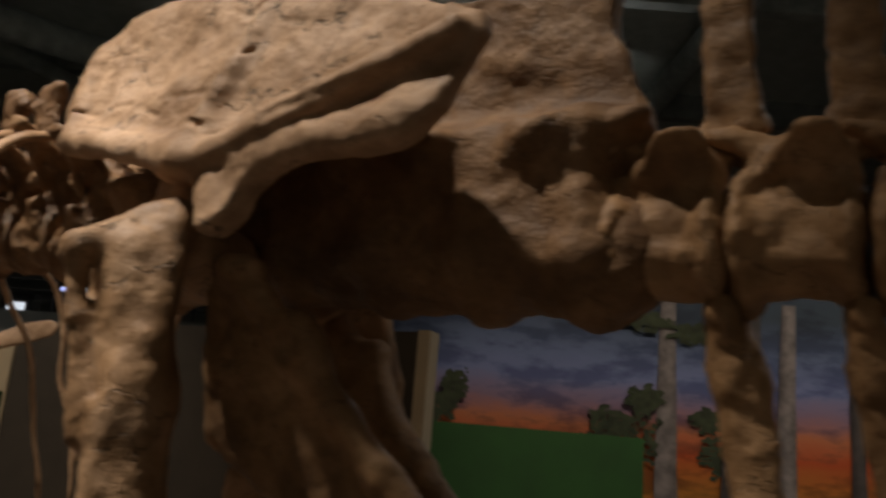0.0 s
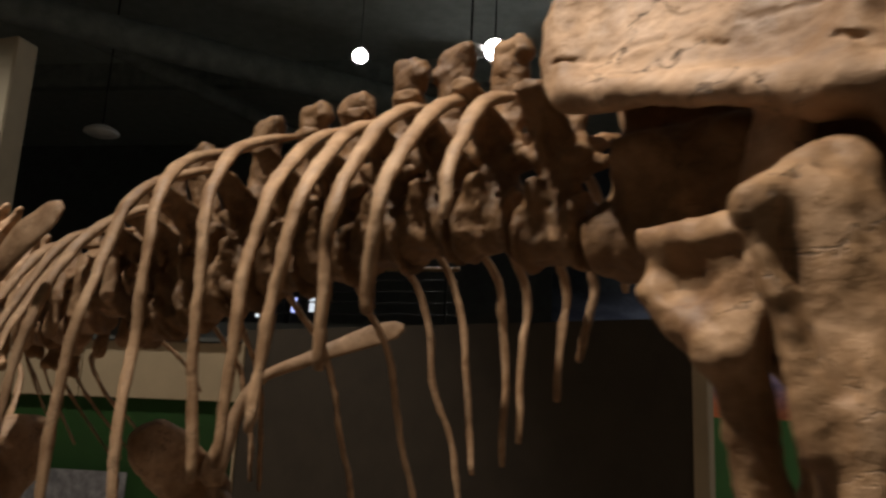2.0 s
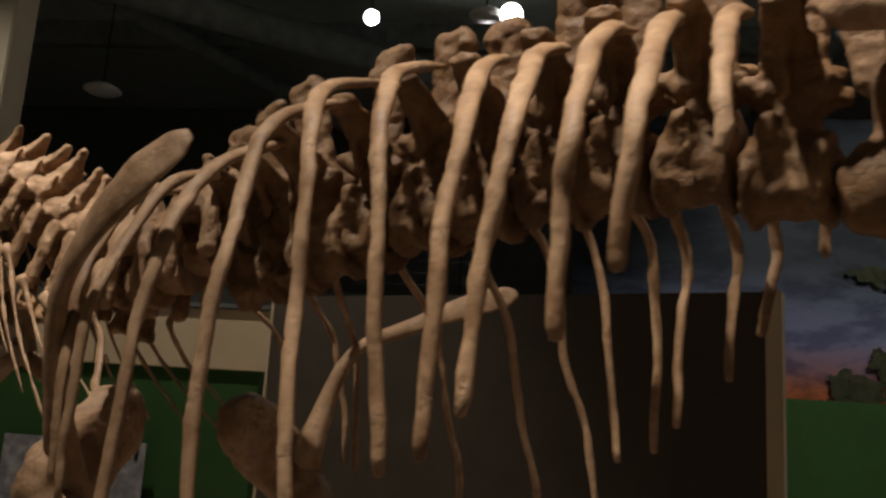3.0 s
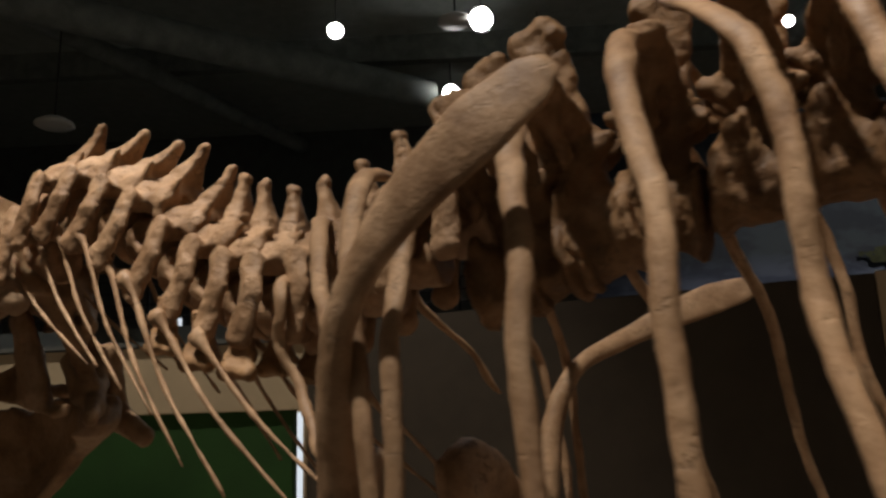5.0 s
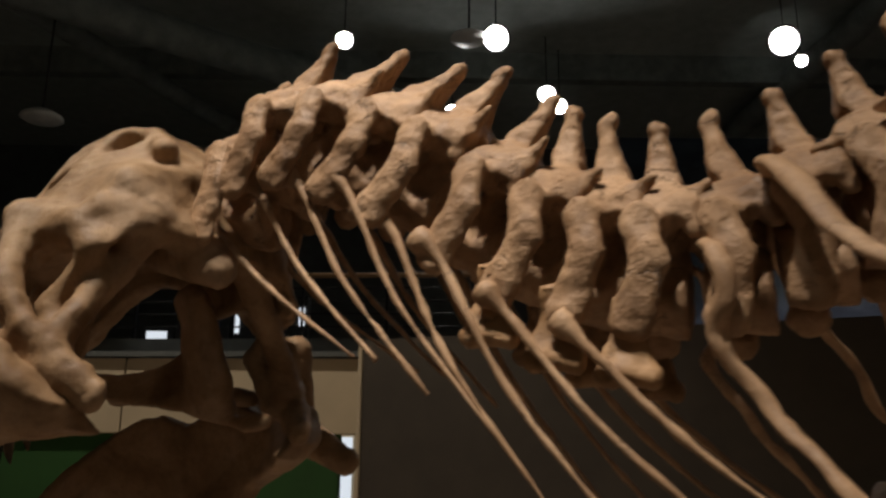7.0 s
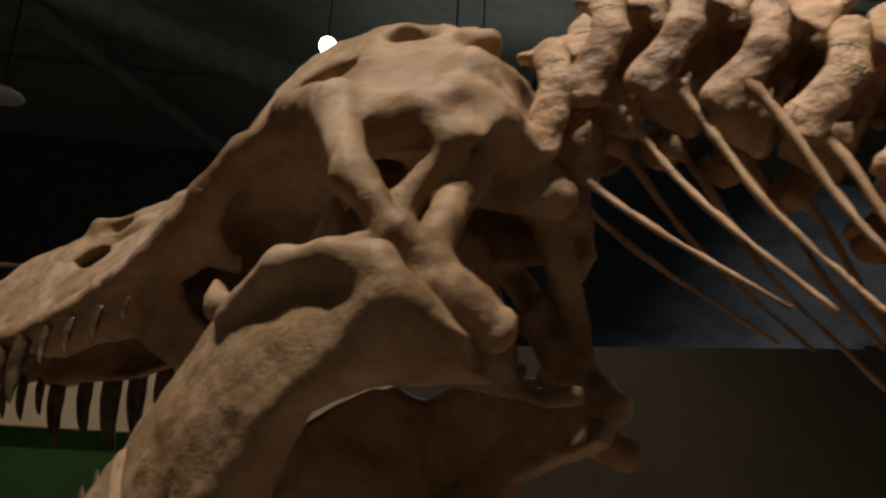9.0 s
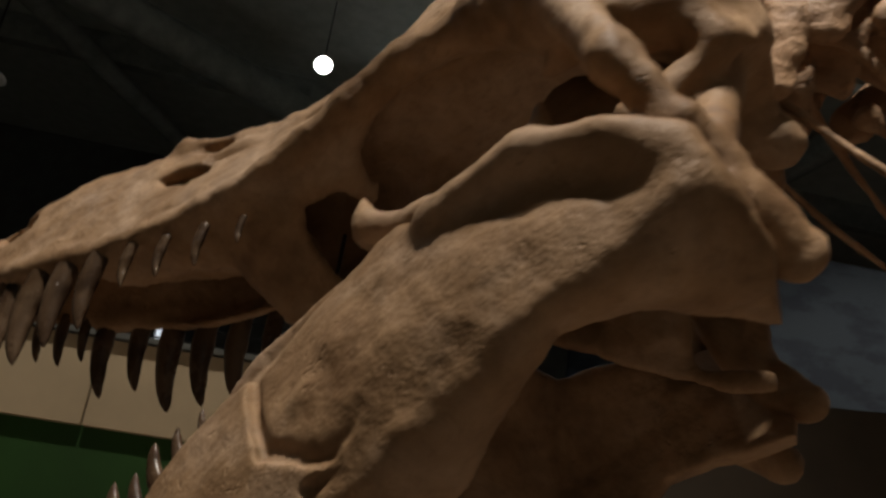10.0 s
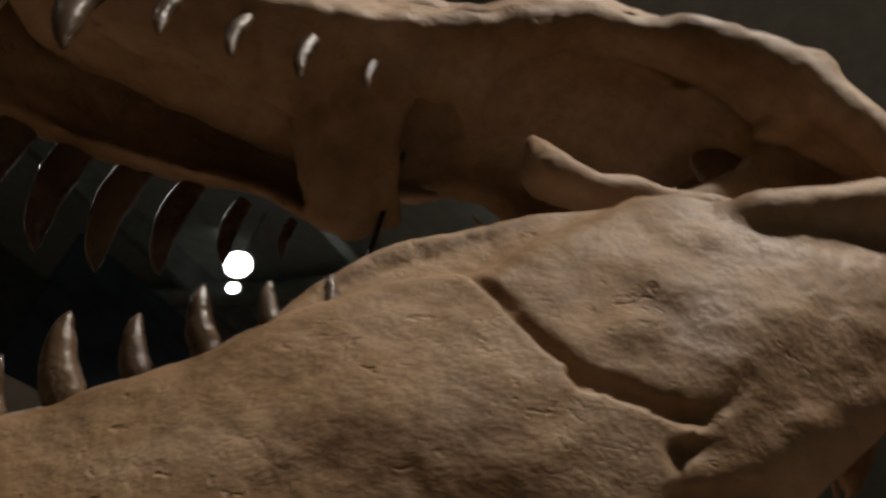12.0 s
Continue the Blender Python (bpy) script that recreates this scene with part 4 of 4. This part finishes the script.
# neck ribs: thin rods sweeping back and down from the wings
for i, (s, h, ds, dh, l) in enumerate(((4.66, 2.31, 0.42, 0.34, 0.10), (4.54, 2.38, 0.36, 0.42, 0.12), (4.42, 2.37, 0.36, 0.48, 0.14), (4.29, 2.34, 0.36, 0.52, 0.16), (4.19, 2.25, 0.36, 0.56, 0.15), (4.08, 2.18, 0.40, 0.56, 0.17), (3.94, 2.06, 0.46, 0.46, 0.18), (3.80, 2.00, 0.46, 0.40, 0.18))):
    for side in (1, -1):
        p = spline([(s + 0.02, shift(s) + side * l, h + 0.02), (s - 0.04, shift(s) + side * (l + 0.01), h - 0.04), (s - ds * 0.45, shift(s) + side * (l + 0.03), h - dh * 0.52), (s - ds, shift(s) + side * (l + 0.05), h - dh)], 9)
        n = len(p)
        fat = np.interp(np.linspace(0, 1, n), [0, 0.1, 0.3, 1], [0.026, 0.028, 0.0100, 0.0045])
        v, f = tube(place(p), fat, fat * 0.8, (0, 0, 1), 10)
        part("neck_rib", to_mesh("neck_rib", v, f, 0.004, 20.0, i), BONE_RIB, rex)

# flat rib heads hanging under the hind neck bones
def flange(p):
    d = smax(poly(p[:, 0], p[:, 2], [(-0.03, -0.02), (0.03, -0.02), (0.032, -0.08), (0.060, -0.16), (0.045, -0.185), (0.0, -0.175), (-0.045, -0.19), (-0.055, -0.16), (-0.032, -0.08)]), np.abs(p[:, 1] - 0.015 * np.sin(p[:, 2] * 20)) - 0.015, 0.02)
    return smin(d, rod(p, (-0.04, 0.004, -0.17), (0.045, 0.004, -0.165), 0.014, 0.012), 0.02)


FLANGE = sculpt("rib_flange", flange, (-0.12, -0.08, -0.27), (0.12, 0.08, 0.08), 0.0085, 0.006, 18.0, 33)
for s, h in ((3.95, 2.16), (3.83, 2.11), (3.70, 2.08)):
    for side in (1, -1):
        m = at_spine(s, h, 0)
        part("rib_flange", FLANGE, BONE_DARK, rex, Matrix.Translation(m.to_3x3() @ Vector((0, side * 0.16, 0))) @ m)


# shoulder blades with the plate at their foot
BLADES = ((1, ((2.66, 0.74, 2.315), (2.80, 0.76, 2.222), (2.94, 0.735, 2.135), (3.04, 0.71, 2.04), (3.11, 0.68, 1.92), (3.14, 0.63, 1.76), (3.16, 0.57, 1.60), (3.20, 0.48, 1.46)), 1.0),
          (-1, ((2.59, 0.87, 2.175), (2.69, 0.85, 2.145), (2.80, 0.80, 2.09), (2.915, 0.73, 2.02), (3.02, 0.62, 1.94), (3.08, 0.56, 1.82), (3.11, 0.52, 1.68), (3.14, 0.47, 1.50)), 0.8))
for side, row, size in BLADES:
    p = spline(row, 8)
    k = np.linspace(0, 1, len(p))
    wide = np.interp(k, [0, 0.04, 0.15, 0.30, 0.45, 0.6, 0.8, 1.0], [0.020, 0.050, 0.064, 0.052, 0.038, 0.033, 0.040, 0.085]) * size
    thin = np.interp(k, [0, 0.2, 0.5, 0.8, 1.0], [0.007, 0.011, 0.020, 0.032, 0.05])
    p[:, 1] = shift(p[:, 0]) + side * p[:, 1]
    v, f = tube(place(p), thin, wide, (-0.48, -0.87, 0.0), 16)
    part("shoulder_blade", to_mesh("shoulder_blade", v, f, 0.003, 10.0, 80), BONE_RIB, rex)


def coracoid(p):
    d = rod(p, (3.22, 0.50, 1.46), (3.28, 0.30, 1.62), 0.13, 0.12, (1, 1, 1))
    d = smax(d, np.abs((p[:, 0] - 3.24) + (p[:, 1] - 0.4) * 0.25) - 0.05, 0.03)
    return smin(d, ball(p, (3.14, 0.55, 1.38), (0.08, 0.07, 0.08)), 0.04)


def arm(p):
    d = rod(p, (3.12, 0.58, 1.34), (2.96, 0.60, 1.06), 0.05, 0.04)
    d = smin(d, rod(p, (2.96, 0.60, 1.06), (3.06, 0.56, 0.88), 0.035, 0.028), 0.03)
    d = smin(d, rod(p, (3.06, 0.56, 0.88), (3.14, 0.53, 0.78), 0.03, 0.018), 0.02)
    return smin(d, rod(p, (3.06, 0.56, 0.88), (3.06, 0.50, 0.74), 0.025, 0.010), 0.02)


for nm, f, lo, hi in (("coracoid", coracoid, (3.0, 0.1, 1.2), (3.46, 0.72, 1.8)), ("arm_bones", arm, (2.86, 0.42, 0.68), (3.24, 0.70, 1.42))):
    v, q = net(f, lo, hi, 0.0125)
    for side in (1, -1):
        part(nm, to_mesh(nm, v, q if side > 0 else [g[::-1] for g in q], 0.012, 9.0, 81, seat_in(side)), BONE, rex)

# ---- head: x ahead from the jaw joint, y to the left, z up ----
HEAD = Matrix.Translation((-4.28, 3.816, 1.896)) @ Matrix.Rotation(radians(145.8), 4, "Z") @ Matrix.Rotation(radians(5.0), 4, "X")
ROOF = [(-0.10, 0.34), (-0.04, 0.50), (0.02, 0.585), (0.12, 0.665), (0.26, 0.705), (0.38, 0.69), (0.48, 0.64), (0.56, 0.55), (0.64, 0.46), (0.80, 0.37), (1.02, 0.33), (1.24, 0.285), (1.42, 0.20), (1.53, 0.10), (1.55, 0.0),
        (1.46, -0.02), (1.18, 0.01), (0.98, -0.005), (0.86, 0.025), (0.79, 0.035), (0.71, -0.03), (0.60, -0.05), (0.40, 0.02), (0.15, 0.0), (-0.02, -0.05), (-0.10, -0.04)]
ORBIT = [(0.215, 0.20), (0.20, 0.29), (0.27, 0.35), (0.36, 0.365), (0.45, 0.35), (0.52, 0.29), (0.55, 0.235), (0.53, 0.16), (0.49, 0.12), (0.44, 0.085), (0.36, 0.10), (0.27, 0.15)]
ANTORB = [(0.645, 0.14), (0.595, 0.17), (0.52, 0.165), (0.505, 0.085), (0.53, 0.055), (0.565, 0.040), (0.60, 0.055), (0.635, 0.09)]
MAXF = [(1.012, 0.222), (0.95, 0.248), (0.888, 0.246), (0.876, 0.22), (0.913, 0.196), (0.98, 0.202)]
NARIS = [(1.35, 0.14), (1.37, 0.19), (1.43, 0.17), (1.47, 0.13), (1.42, 0.11)]
TEMPORAL = [(-0.16, 0.02), (-0.16, 0.25), (0.0, 0.27), (0.14, 0.275), (0.20, 0.25), (0.16, 0.17), (0.10, 0.05), (0.02, 0.0)]


def skull(p):
    x, y, z = p[:, 0], np.abs(p[:, 1]), p[:, 2]
    q = np.column_stack([x, y, z])
    low = np.interp(x, [-0.1, 0.05, 0.15, 0.3, 0.45, 0.6, 0.75, 0.9, 1.2, 1.45, 1.55], [0.29, 0.30, 0.30, 0.255, 0.205, 0.19, 0.19, 0.185, 0.16, 0.10, 0.03])
    ridge = np.interp(x, [-0.1, 0.1, 0.25, 0.4, 0.50, 0.57, 0.64, 0.76, 0.88, 1.02, 1.18, 1.4], [0.26, 0.37, 0.39, 0.38, 0.33, 0.27, 0.21, 0.14, 0.082, 0.042, 0.012, 0.0])
    roof = np.interp(x, [-0.1, 0.05, 0.2, 0.42, 0.5, 0.6, 0.8, 1.05, 1.28, 1.55], [0.48, 0.61, 0.69, 0.67, 0.62, 0.50, 0.38, 0.335, 0.28, 0.1])
    k = np.clip((z - ridge) / np.maximum(roof - ridge, 0.03), 0, 1)
    wide = np.where(z > ridge, low + (np.interp(x, [0.0, 0.2, 0.45, 0.65], [0.07, 0.10, 0.09, 0.06]) - low) * k ** 1.25, low - (ridge - z) * np.interp(x, [0.3, 0.5, 0.65, 0.9], [0.16, 0.9, 0.75, 1.2]))
    side = (y - wide) * 0.85
    out = poly(x, z, ROOF)
    d = smax(out, side, 0.04)
    hollow = smax(side + 0.030, poly(x, z, [(0.05, 0.44), (0.3, 0.46), (0.6, 0.34), (0.9, 0.27), (1.2, 0.22), (1.45, 0.08), (1.42, -0.2), (0.0, -0.2), (-0.2, 0.0), (-0.2, 0.25)]), 0.03)
    d = smax(d, -hollow, 0.02)
    # palate shelf and braincase
    d = smin(d, np.maximum(rod(q, (0.78, 0.0, 0.13), (1.1, 0.0, 0.10), 0.09, 0.08, (1, 1, 2.6)), -1), 0.03)
    d = smin(d, rod(p, (-0.10, 0, 0.29), (0.10, 0, 0.37), 0.042, 0.06), 0.04)
    d = smin(d, rod(q, (-0.04, 0.04, 0.36), (-0.02, 0.26, 0.36), 0.04, 0.035), 0.04)
    # rims and bosses
    d = smin(d, rod(q, (0.36, 0.20, 0.06), (0.46, 0.185, 0.06), 0.030, 0.026), 0.03)
    d = smin(d, rod(q, (0.46, 0.185, 0.06), (0.515, 0.165, 0.17), 0.026, 0.012), 0.03)
    d = smin(d, rod(q, (0.0, 0.0, 0.52), (-0.03, 0.22, 0.44), 0.04, 0.035), 0.03)
    d = smin(d, ball(q, (1.02, 0.05, 0.335), (0.035, 0.025, 0.022)), 0.03)
    d = smin(d, rod(q, (0.60, 0.07, 0.39), (1.0, 0.05, 0.325), 0.018, 0.015), 0.02)
    d = smin(d, rod(q, (1.02, 0.155, 0.045), (1.28, 0.125, 0.015), 0.016, 0.022), 0.03)
    d = smax(d, -rod(q, (0.62, 0.13, 0.37), (0.90, 0.105, 0.27), 0.018, 0.014), 0.02)
    for hole, cut in ((ORBIT, 0.10), (ANTORB, 0.0), (TEMPORAL, 0.14)):
        d = smax(d, -smax(poly(x, z, hole), cut - y, 0.01), 0.025)
    d = smax(d, -smax(poly(x, z, NARIS), 0.02 - y, 0.01), 0.02)
    d = smax(d, -ball(q, (0.935, 0.08, 0.315), (0.042, 0.035, 0.020)), 0.015)
    d = smax(d, -smax(poly(x, z, MAXF), 0.07 - y, 0.01), 0.015)
    d = smin(d, rod(q, (-0.03, 0.15, 0.34), (-0.05, 0.33, 0.06), 0.035, 0.03, (1, 1, 1)), 0.03)
    # brow
    for a, b, ra, rb in (((0.20, 0.275, 0.345), (0.36, 0.225, 0.395), 0.030, 0.026), ((0.36, 0.225, 0.395), (0.46, 0.205, 0.375), 0.026, 0.026), ((0.46, 0.205, 0.375), (0.56, 0.19, 0.30), 0.030, 0.026),
                         ((0.56, 0.19, 0.30), (0.63, 0.185, 0.235), 0.024, 0.022), ((0.63, 0.185, 0.235), (0.76, 0.180, 0.145), 0.022, 0.014),
                         ((0.76, 0.180, 0.145), (0.88, 0.172, 0.088), 0.014, 0.013), ((0.88, 0.172, 0.088), (1.02, 0.160, 0.048), 0.013, 0.013)):
        d = smin(d, rod(q, a, b, ra, rb), 0.025)
    # boss behind the eye, the bar curving out and back to the jaw joint, and the one behind it
    d = smin(d, rod(q, (0.32, 0.25, 0.40), (0.16, 0.315, 0.355), 0.040, 0.042), 0.03)
    d = smin(d, rod(q, (0.20, 0.29, 0.345), (0.01, 0.285, 0.32), 0.038, 0.038), 0.03)
    d = smin(d, rod(q, (0.01, 0.285, 0.32), (-0.045, 0.285, 0.265), 0.034, 0.026), 0.02)
    d = smin(d, rod(q, (0.16, 0.32, 0.335), (0.06, 0.385, 0.175), 0.036, 0.030), 0.03)
    d = smin(d, rod(q, (0.06, 0.385, 0.175), (-0.02, 0.365, 0.08), 0.030, 0.026), 0.02)
    d = smin(d, rod(q, (-0.02, 0.365, 0.08), (-0.11, 0.30, 0.0), 0.026, 0.028), 0.02)
    d = smin(d, rod(q, (-0.035, 0.275, 0.25), (0.05, 0.285, 0.15), 0.024, 0.026), 0.02)
    d = smin(d, rod(q, (0.05, 0.285, 0.15), (-0.03, 0.295, 0.03), 0.026, 0.032), 0.03)
    d = smin(d, rod(q, (0.10, 0.33, 0.06), (0.36, 0.20, 0.07), 0.024, 0.024), 0.03)
    # flat plate at the joint
    d = smin(d, rod(q, (0.035, 0.375, 0.055), (-0.06, 0.335, 0.0), 0.034, 0.034, (1, 1.7, 1)), 0.015)
    d = smin(d, rod(q, (-0.06, 0.335, 0.0), (-0.135, 0.28, -0.035), 0.034, 0.034, (1, 1.5, 1)), 0.02)
    d = smin(d, rod(p, (0.04, -0.42, 0.20), (0.06, -0.48, 0.0), 0.040, 0.045, (1, 1, 1)), 0.03)
    d = smin(d, rod(p, (0.06, -0.49, -0.01), (-0.09, -0.515, -0.085), 0.050, 0.036, (1, 1.2, 1)), 0.02)
    d = smin(d, rod(q, (0.05, 0.16, 0.44), (-0.03, 0.19, 0.37), 0.075, 0.060), 0.05)
    d = smin(d, rod(q, (0.17, 0.15, 0.28), (0.11, 0.21, 0.06), 0.050, 0.055, (0.8, 1.5, 1)), 0.04)
    # openings and ridges of the roof
    d = smax(d, -ball(q, (0.32, 0.0, 0.21), (0.23, 0.175, 0.13)), 0.02)
    d = smax(d, -rod(q, (0.36, 0.20, 0.505), (0.25, 0.20, 0.495), 0.030, 0.036, (1, 0.35, 1)), 0.018)
    d = smax(d, -ball(q, (0.16, 0.12, 0.62), (0.045, 0.10, 0.05)), 0.025)
    d = smin(d, rod(q, (0.20, 0.02, 0.68), (0.0, 0.12, 0.56), 0.03, 0.03), 0.02)
    d = smin(d, rod(q, (0.30, 0.15, 0.44), (0.36, 0.16, 0.43), 0.022, 0.02), 0.02)
    return d


def in_head(v):
    m = np.array(HEAD)
    return v @ m[:3, :3].T + m[:3, 3]


skull_ob = part("skull", sculpt("skull", skull, (-0.24, -0.60, -0.18), (1.60, 0.52, 0.78), 0.0084, 0.0048, 18.0, 90, in_head), BONE_JAW, rex, None, "tan skull with open eye and nose holes")

# lower jaw: u along the jaw, v across it, opened 42 degrees
OPEN = radians(42)


def jaw_to_head(v):
    return np.column_stack([v[:, 0] * math.cos(OPEN) + v[:, 2] * math.sin(OPEN), v[:, 1], -v[:, 0] * math.sin(OPEN) + v[:, 2] * math.cos(OPEN)])


JAW = [(-0.05, -0.12), (-0.045, -0.04), (-0.015, 0.03), (0.036, 0.06), (0.06, 0.115), (0.10, 0.15), (0.16, 0.175), (0.225, 0.19), (0.25, 0.245), (0.29, 0.258), (0.38, 0.245), (0.477, 0.229), (0.548, 0.215), (0.61, 0.232), (0.70, 0.237), (0.80, 0.222),
       (0.95, 0.235), (1.25, 0.21), (1.33, 0.15), (1.34, 0.06), (1.24, -0.02), (1.0, -0.06), (0.75, -0.085), (0.50, -0.115), (0.36, -0.110), (0.25, -0.082), (0.18, -0.062), (0.10, -0.085), (0.03, -0.125), (-0.02, -0.155)]
JAW_RIM = [(0.76, 0.18), (0.705, 0.258), (0.68, 0.27), (0.65, 0.283), (0.60, 0.294), (0.543, 0.301), (0.452, 0.289), (0.37, 0.282), (0.29, 0.26), (0.24, 0.20), (0.30, 0.10), (0.60, 0.10)]
JAW_Y = ((-0.1, 0.2, 0.43, 0.55, 0.70, 0.9, 1.1, 1.25, 1.36), (0.43, 0.415, 0.366, 0.338, 0.300, 0.225, 0.155, 0.10, 0.05))


def jaw(p):
    u, y, v = p.T
    lean = 0.08 * np.clip((v - 0.02) / 0.19, 0, 1.3) ** 1.4 * np.interp(u, [0.0, 0.25], [0.3, 1.0]) + 0.07 * np.clip((-0.04 - v) / 0.09, 0, 1.5) ** 2
    w = y - (np.interp(u, *JAW_Y) - lean)
    thick = np.interp(u, [-0.1, 0.0, 0.3, 0.6, 0.8, 1.3], [0.055, 0.05, 0.030, 0.042, 0.045, 0.035])
    d = smax(poly(u, v, JAW), np.abs(w + thick) - thick, 0.03)
    q = np.column_stack([u, w, v])
    d = smin(d, smax(poly(u, v, JAW_RIM), np.abs(w + 0.050) - 0.017, 0.015), 0.012)
    d = smin(d, rod(q, (-0.03, -0.012, 0.0), (0.02, -0.006, 0.055), 0.032, 0.030), 0.03)
    d = smin(d, rod(q, (0.02, -0.006, 0.055), (0.09, 0.002, 0.125), 0.030, 0.026), 0.03)
    d = smin(d, rod(q, (0.09, 0.002, 0.125), (0.22, 0.0, 0.17), 0.026, 0.020), 0.03)
    d = smax(d, -rod(q, (0.19, 0.032, 0.105), (0.05, 0.040, 0.03), 0.014, 0.024), 0.05)
    d = smin(d, ball(q, (0.0, -0.05, -0.06), (0.05, 0.06, 0.05)), 0.04)
    for cu, cv, r in ((0.40, 0.13, 0.03), (0.33, 0.05, 0.025), (0.30, 0.16, 0.02), (0.46, 0.09, 0.022), (0.25, 0.0, 0.02), (0.37, -0.05, 0.02), (0.66, 0.08, 0.04), (0.62, 0.0, 0.03), (0.75, 0.12, 0.035)):
        d = smin(d, ball(q, (cu, -0.006, cv), (r, 0.010, r * 0.7)), 0.012)
    # where the front bone laps over the hind ones
    seam = [(0.565, 0.25), (0.548, 0.213), (0.551, 0.16), (0.552, 0.11), (0.547, 0.068), (0.529, 0.034), (0.50, 0.009), (0.473, -0.02), (0.511, -0.017), (0.513, -0.034), (0.532, -0.052), (0.50, -0.075), (0.47, -0.13)]
    front = poly(u, v, seam + [(1.4, -0.25), (1.4, 0.32)])
    d = smin(d, smax(front, smax(d - 0.009, -w - 0.02, 0.006), 0.005), 0.003)
    for a, b in zip(seam[1:4], seam[2:5]):
        d = smax(d, -rod(q, (a[0] - 0.008, 0.0, a[1]), (b[0] - 0.008, 0.0, b[1]), 0.009, 0.011), 0.003)
    cut = [(0.538, 0.064), (0.512, 0.040), (0.492, 0.014), (0.461, -0.006), (0.427, -0.004), (0.398, 0.016)]
    for k, (a, b) in enumerate(zip(cut, cut[1:])):
        d = smax(d, -rod(q, (a[0], 0.003, a[1]), (b[0], 0.003, b[1]), 0.015 - 0.002 * k, 0.013 - 0.002 * k), 0.004)
    for a, b, ra, rb in (((0.503, -0.024), (0.463, -0.030), 0.010, 0.004), ((0.522, -0.060), (0.475, -0.072), 0.013, 0.011), ((0.475, -0.072), (0.435, -0.075), 0.011, 0.005)):
        d = smax(d, -rod(q, (a[0], 0.003, a[1]), (b[0], 0.002, b[1]), ra, rb), 0.004)
    return d


v, q = net(jaw, (-0.20, -0.03, -0.26), (1.42, 0.50, 0.33), 0.0056)
for side in (1, -1):
    w = v * np.array((1, side, 1))
    jaw_ob = part("lower_jaw", to_mesh("lower_jaw", w, q if side > 0 else [g[::-1] for g in q], 0.0030, 15.0, 95, lambda a: in_head(jaw_to_head(a))), BONE_JAW, skull_ob, None, "brown half of the lower jaw, gaping")


def tooth_mesh(k):
    r = random.Random(k)
    pts = spline([(0, 0, 0.02), (0.004, 0, -0.03), (0.0, 0, -0.07), (-0.012, 0, -0.105), (-0.026, 0, -0.13)], 5)
    fat = np.interp(np.linspace(0, 1, len(pts)), [0, 0.3, 0.7, 0.93, 1], [0.019, 0.021, 0.014, 0.006, 0.001])
    vv, ff = tube(pts, fat * 1.15, fat * 0.8, (1, 0, 0), 10)
    return to_mesh("tooth", vv, ff, 0.0012, 30.0, k)


TEETH = [tooth_mesh(k) for k in range(3)]
for side in (1, -1):
    for k in range(12):
        x = 1.47 - (0.052 * k if k < 4 else 0.078 * k - 0.104)
        y = float(np.interp(x, [0.45, 0.70, 0.9, 1.15, 1.42, 1.55], [0.17, 0.182, 0.178, 0.148, 0.08, 0.02]))
        size = (0.5, 0.6, 0.65, 0.7, 1.05, 1.25, 1.1, 0.95, 0.5, 0.45, 0.45, 0.3)[k] * (1.0 if side > 0 else (1.1, 1.0, 1.0, 0.8, 1.0, 0.75, 1.1, 1.2, 2.2, 2.0, 1.4, 1.3)[k])
        m = HEAD @ Matrix.Translation((x, side * y, float(np.interp(x, [0.6, 0.75, 0.85, 1.2, 1.5], [0.10, 0.085, 0.055, 0.015, -0.01])))) @ Matrix.Rotation(radians(side * 5), 4, "X") @ Matrix.Diagonal((1, 1, 1.2, 1)) @ Matrix.Scale(size, 4)
        part("tooth", TEETH[k % 3], TOOTH, skull_ob, m)
JM = HEAD @ Matrix.Rotation(OPEN, 4, "Y")
for side in (1, -1):
    for k in range(12):
        u = 1.30 - 0.058 * k
        y = float(np.interp(u, *JAW_Y)) - 0.105
        size = (0.5, 0.7, 0.85, 0.95, 0.7, 0.9, 0.65, 0.8, 0.6, 0.65, 0.5, 0.4)[k]
        m = JM @ Matrix.Translation((u, side * max(y, 0.012), 0.215)) @ Matrix.Rotation(math.pi, 4, "X") @ Matrix.Scale(size, 4)
        part("tooth", TEETH[k % 3], TOOTH, skull_ob, m)

# thin steel rod that props the gaping jaws
pv, pf = tube(in_head(np.array([(0.60, 0.02, -0.36), (0.61, 0.02, -0.1), (0.62, 0.02, 0.14)])), np.full(3, 0.004), np.full(3, 0.004), (1, 0, 0), 8)
part("prop_rod", to_mesh("prop_rod", pv, pf), STEEL, skull_ob, None, "thin steel prop rod")
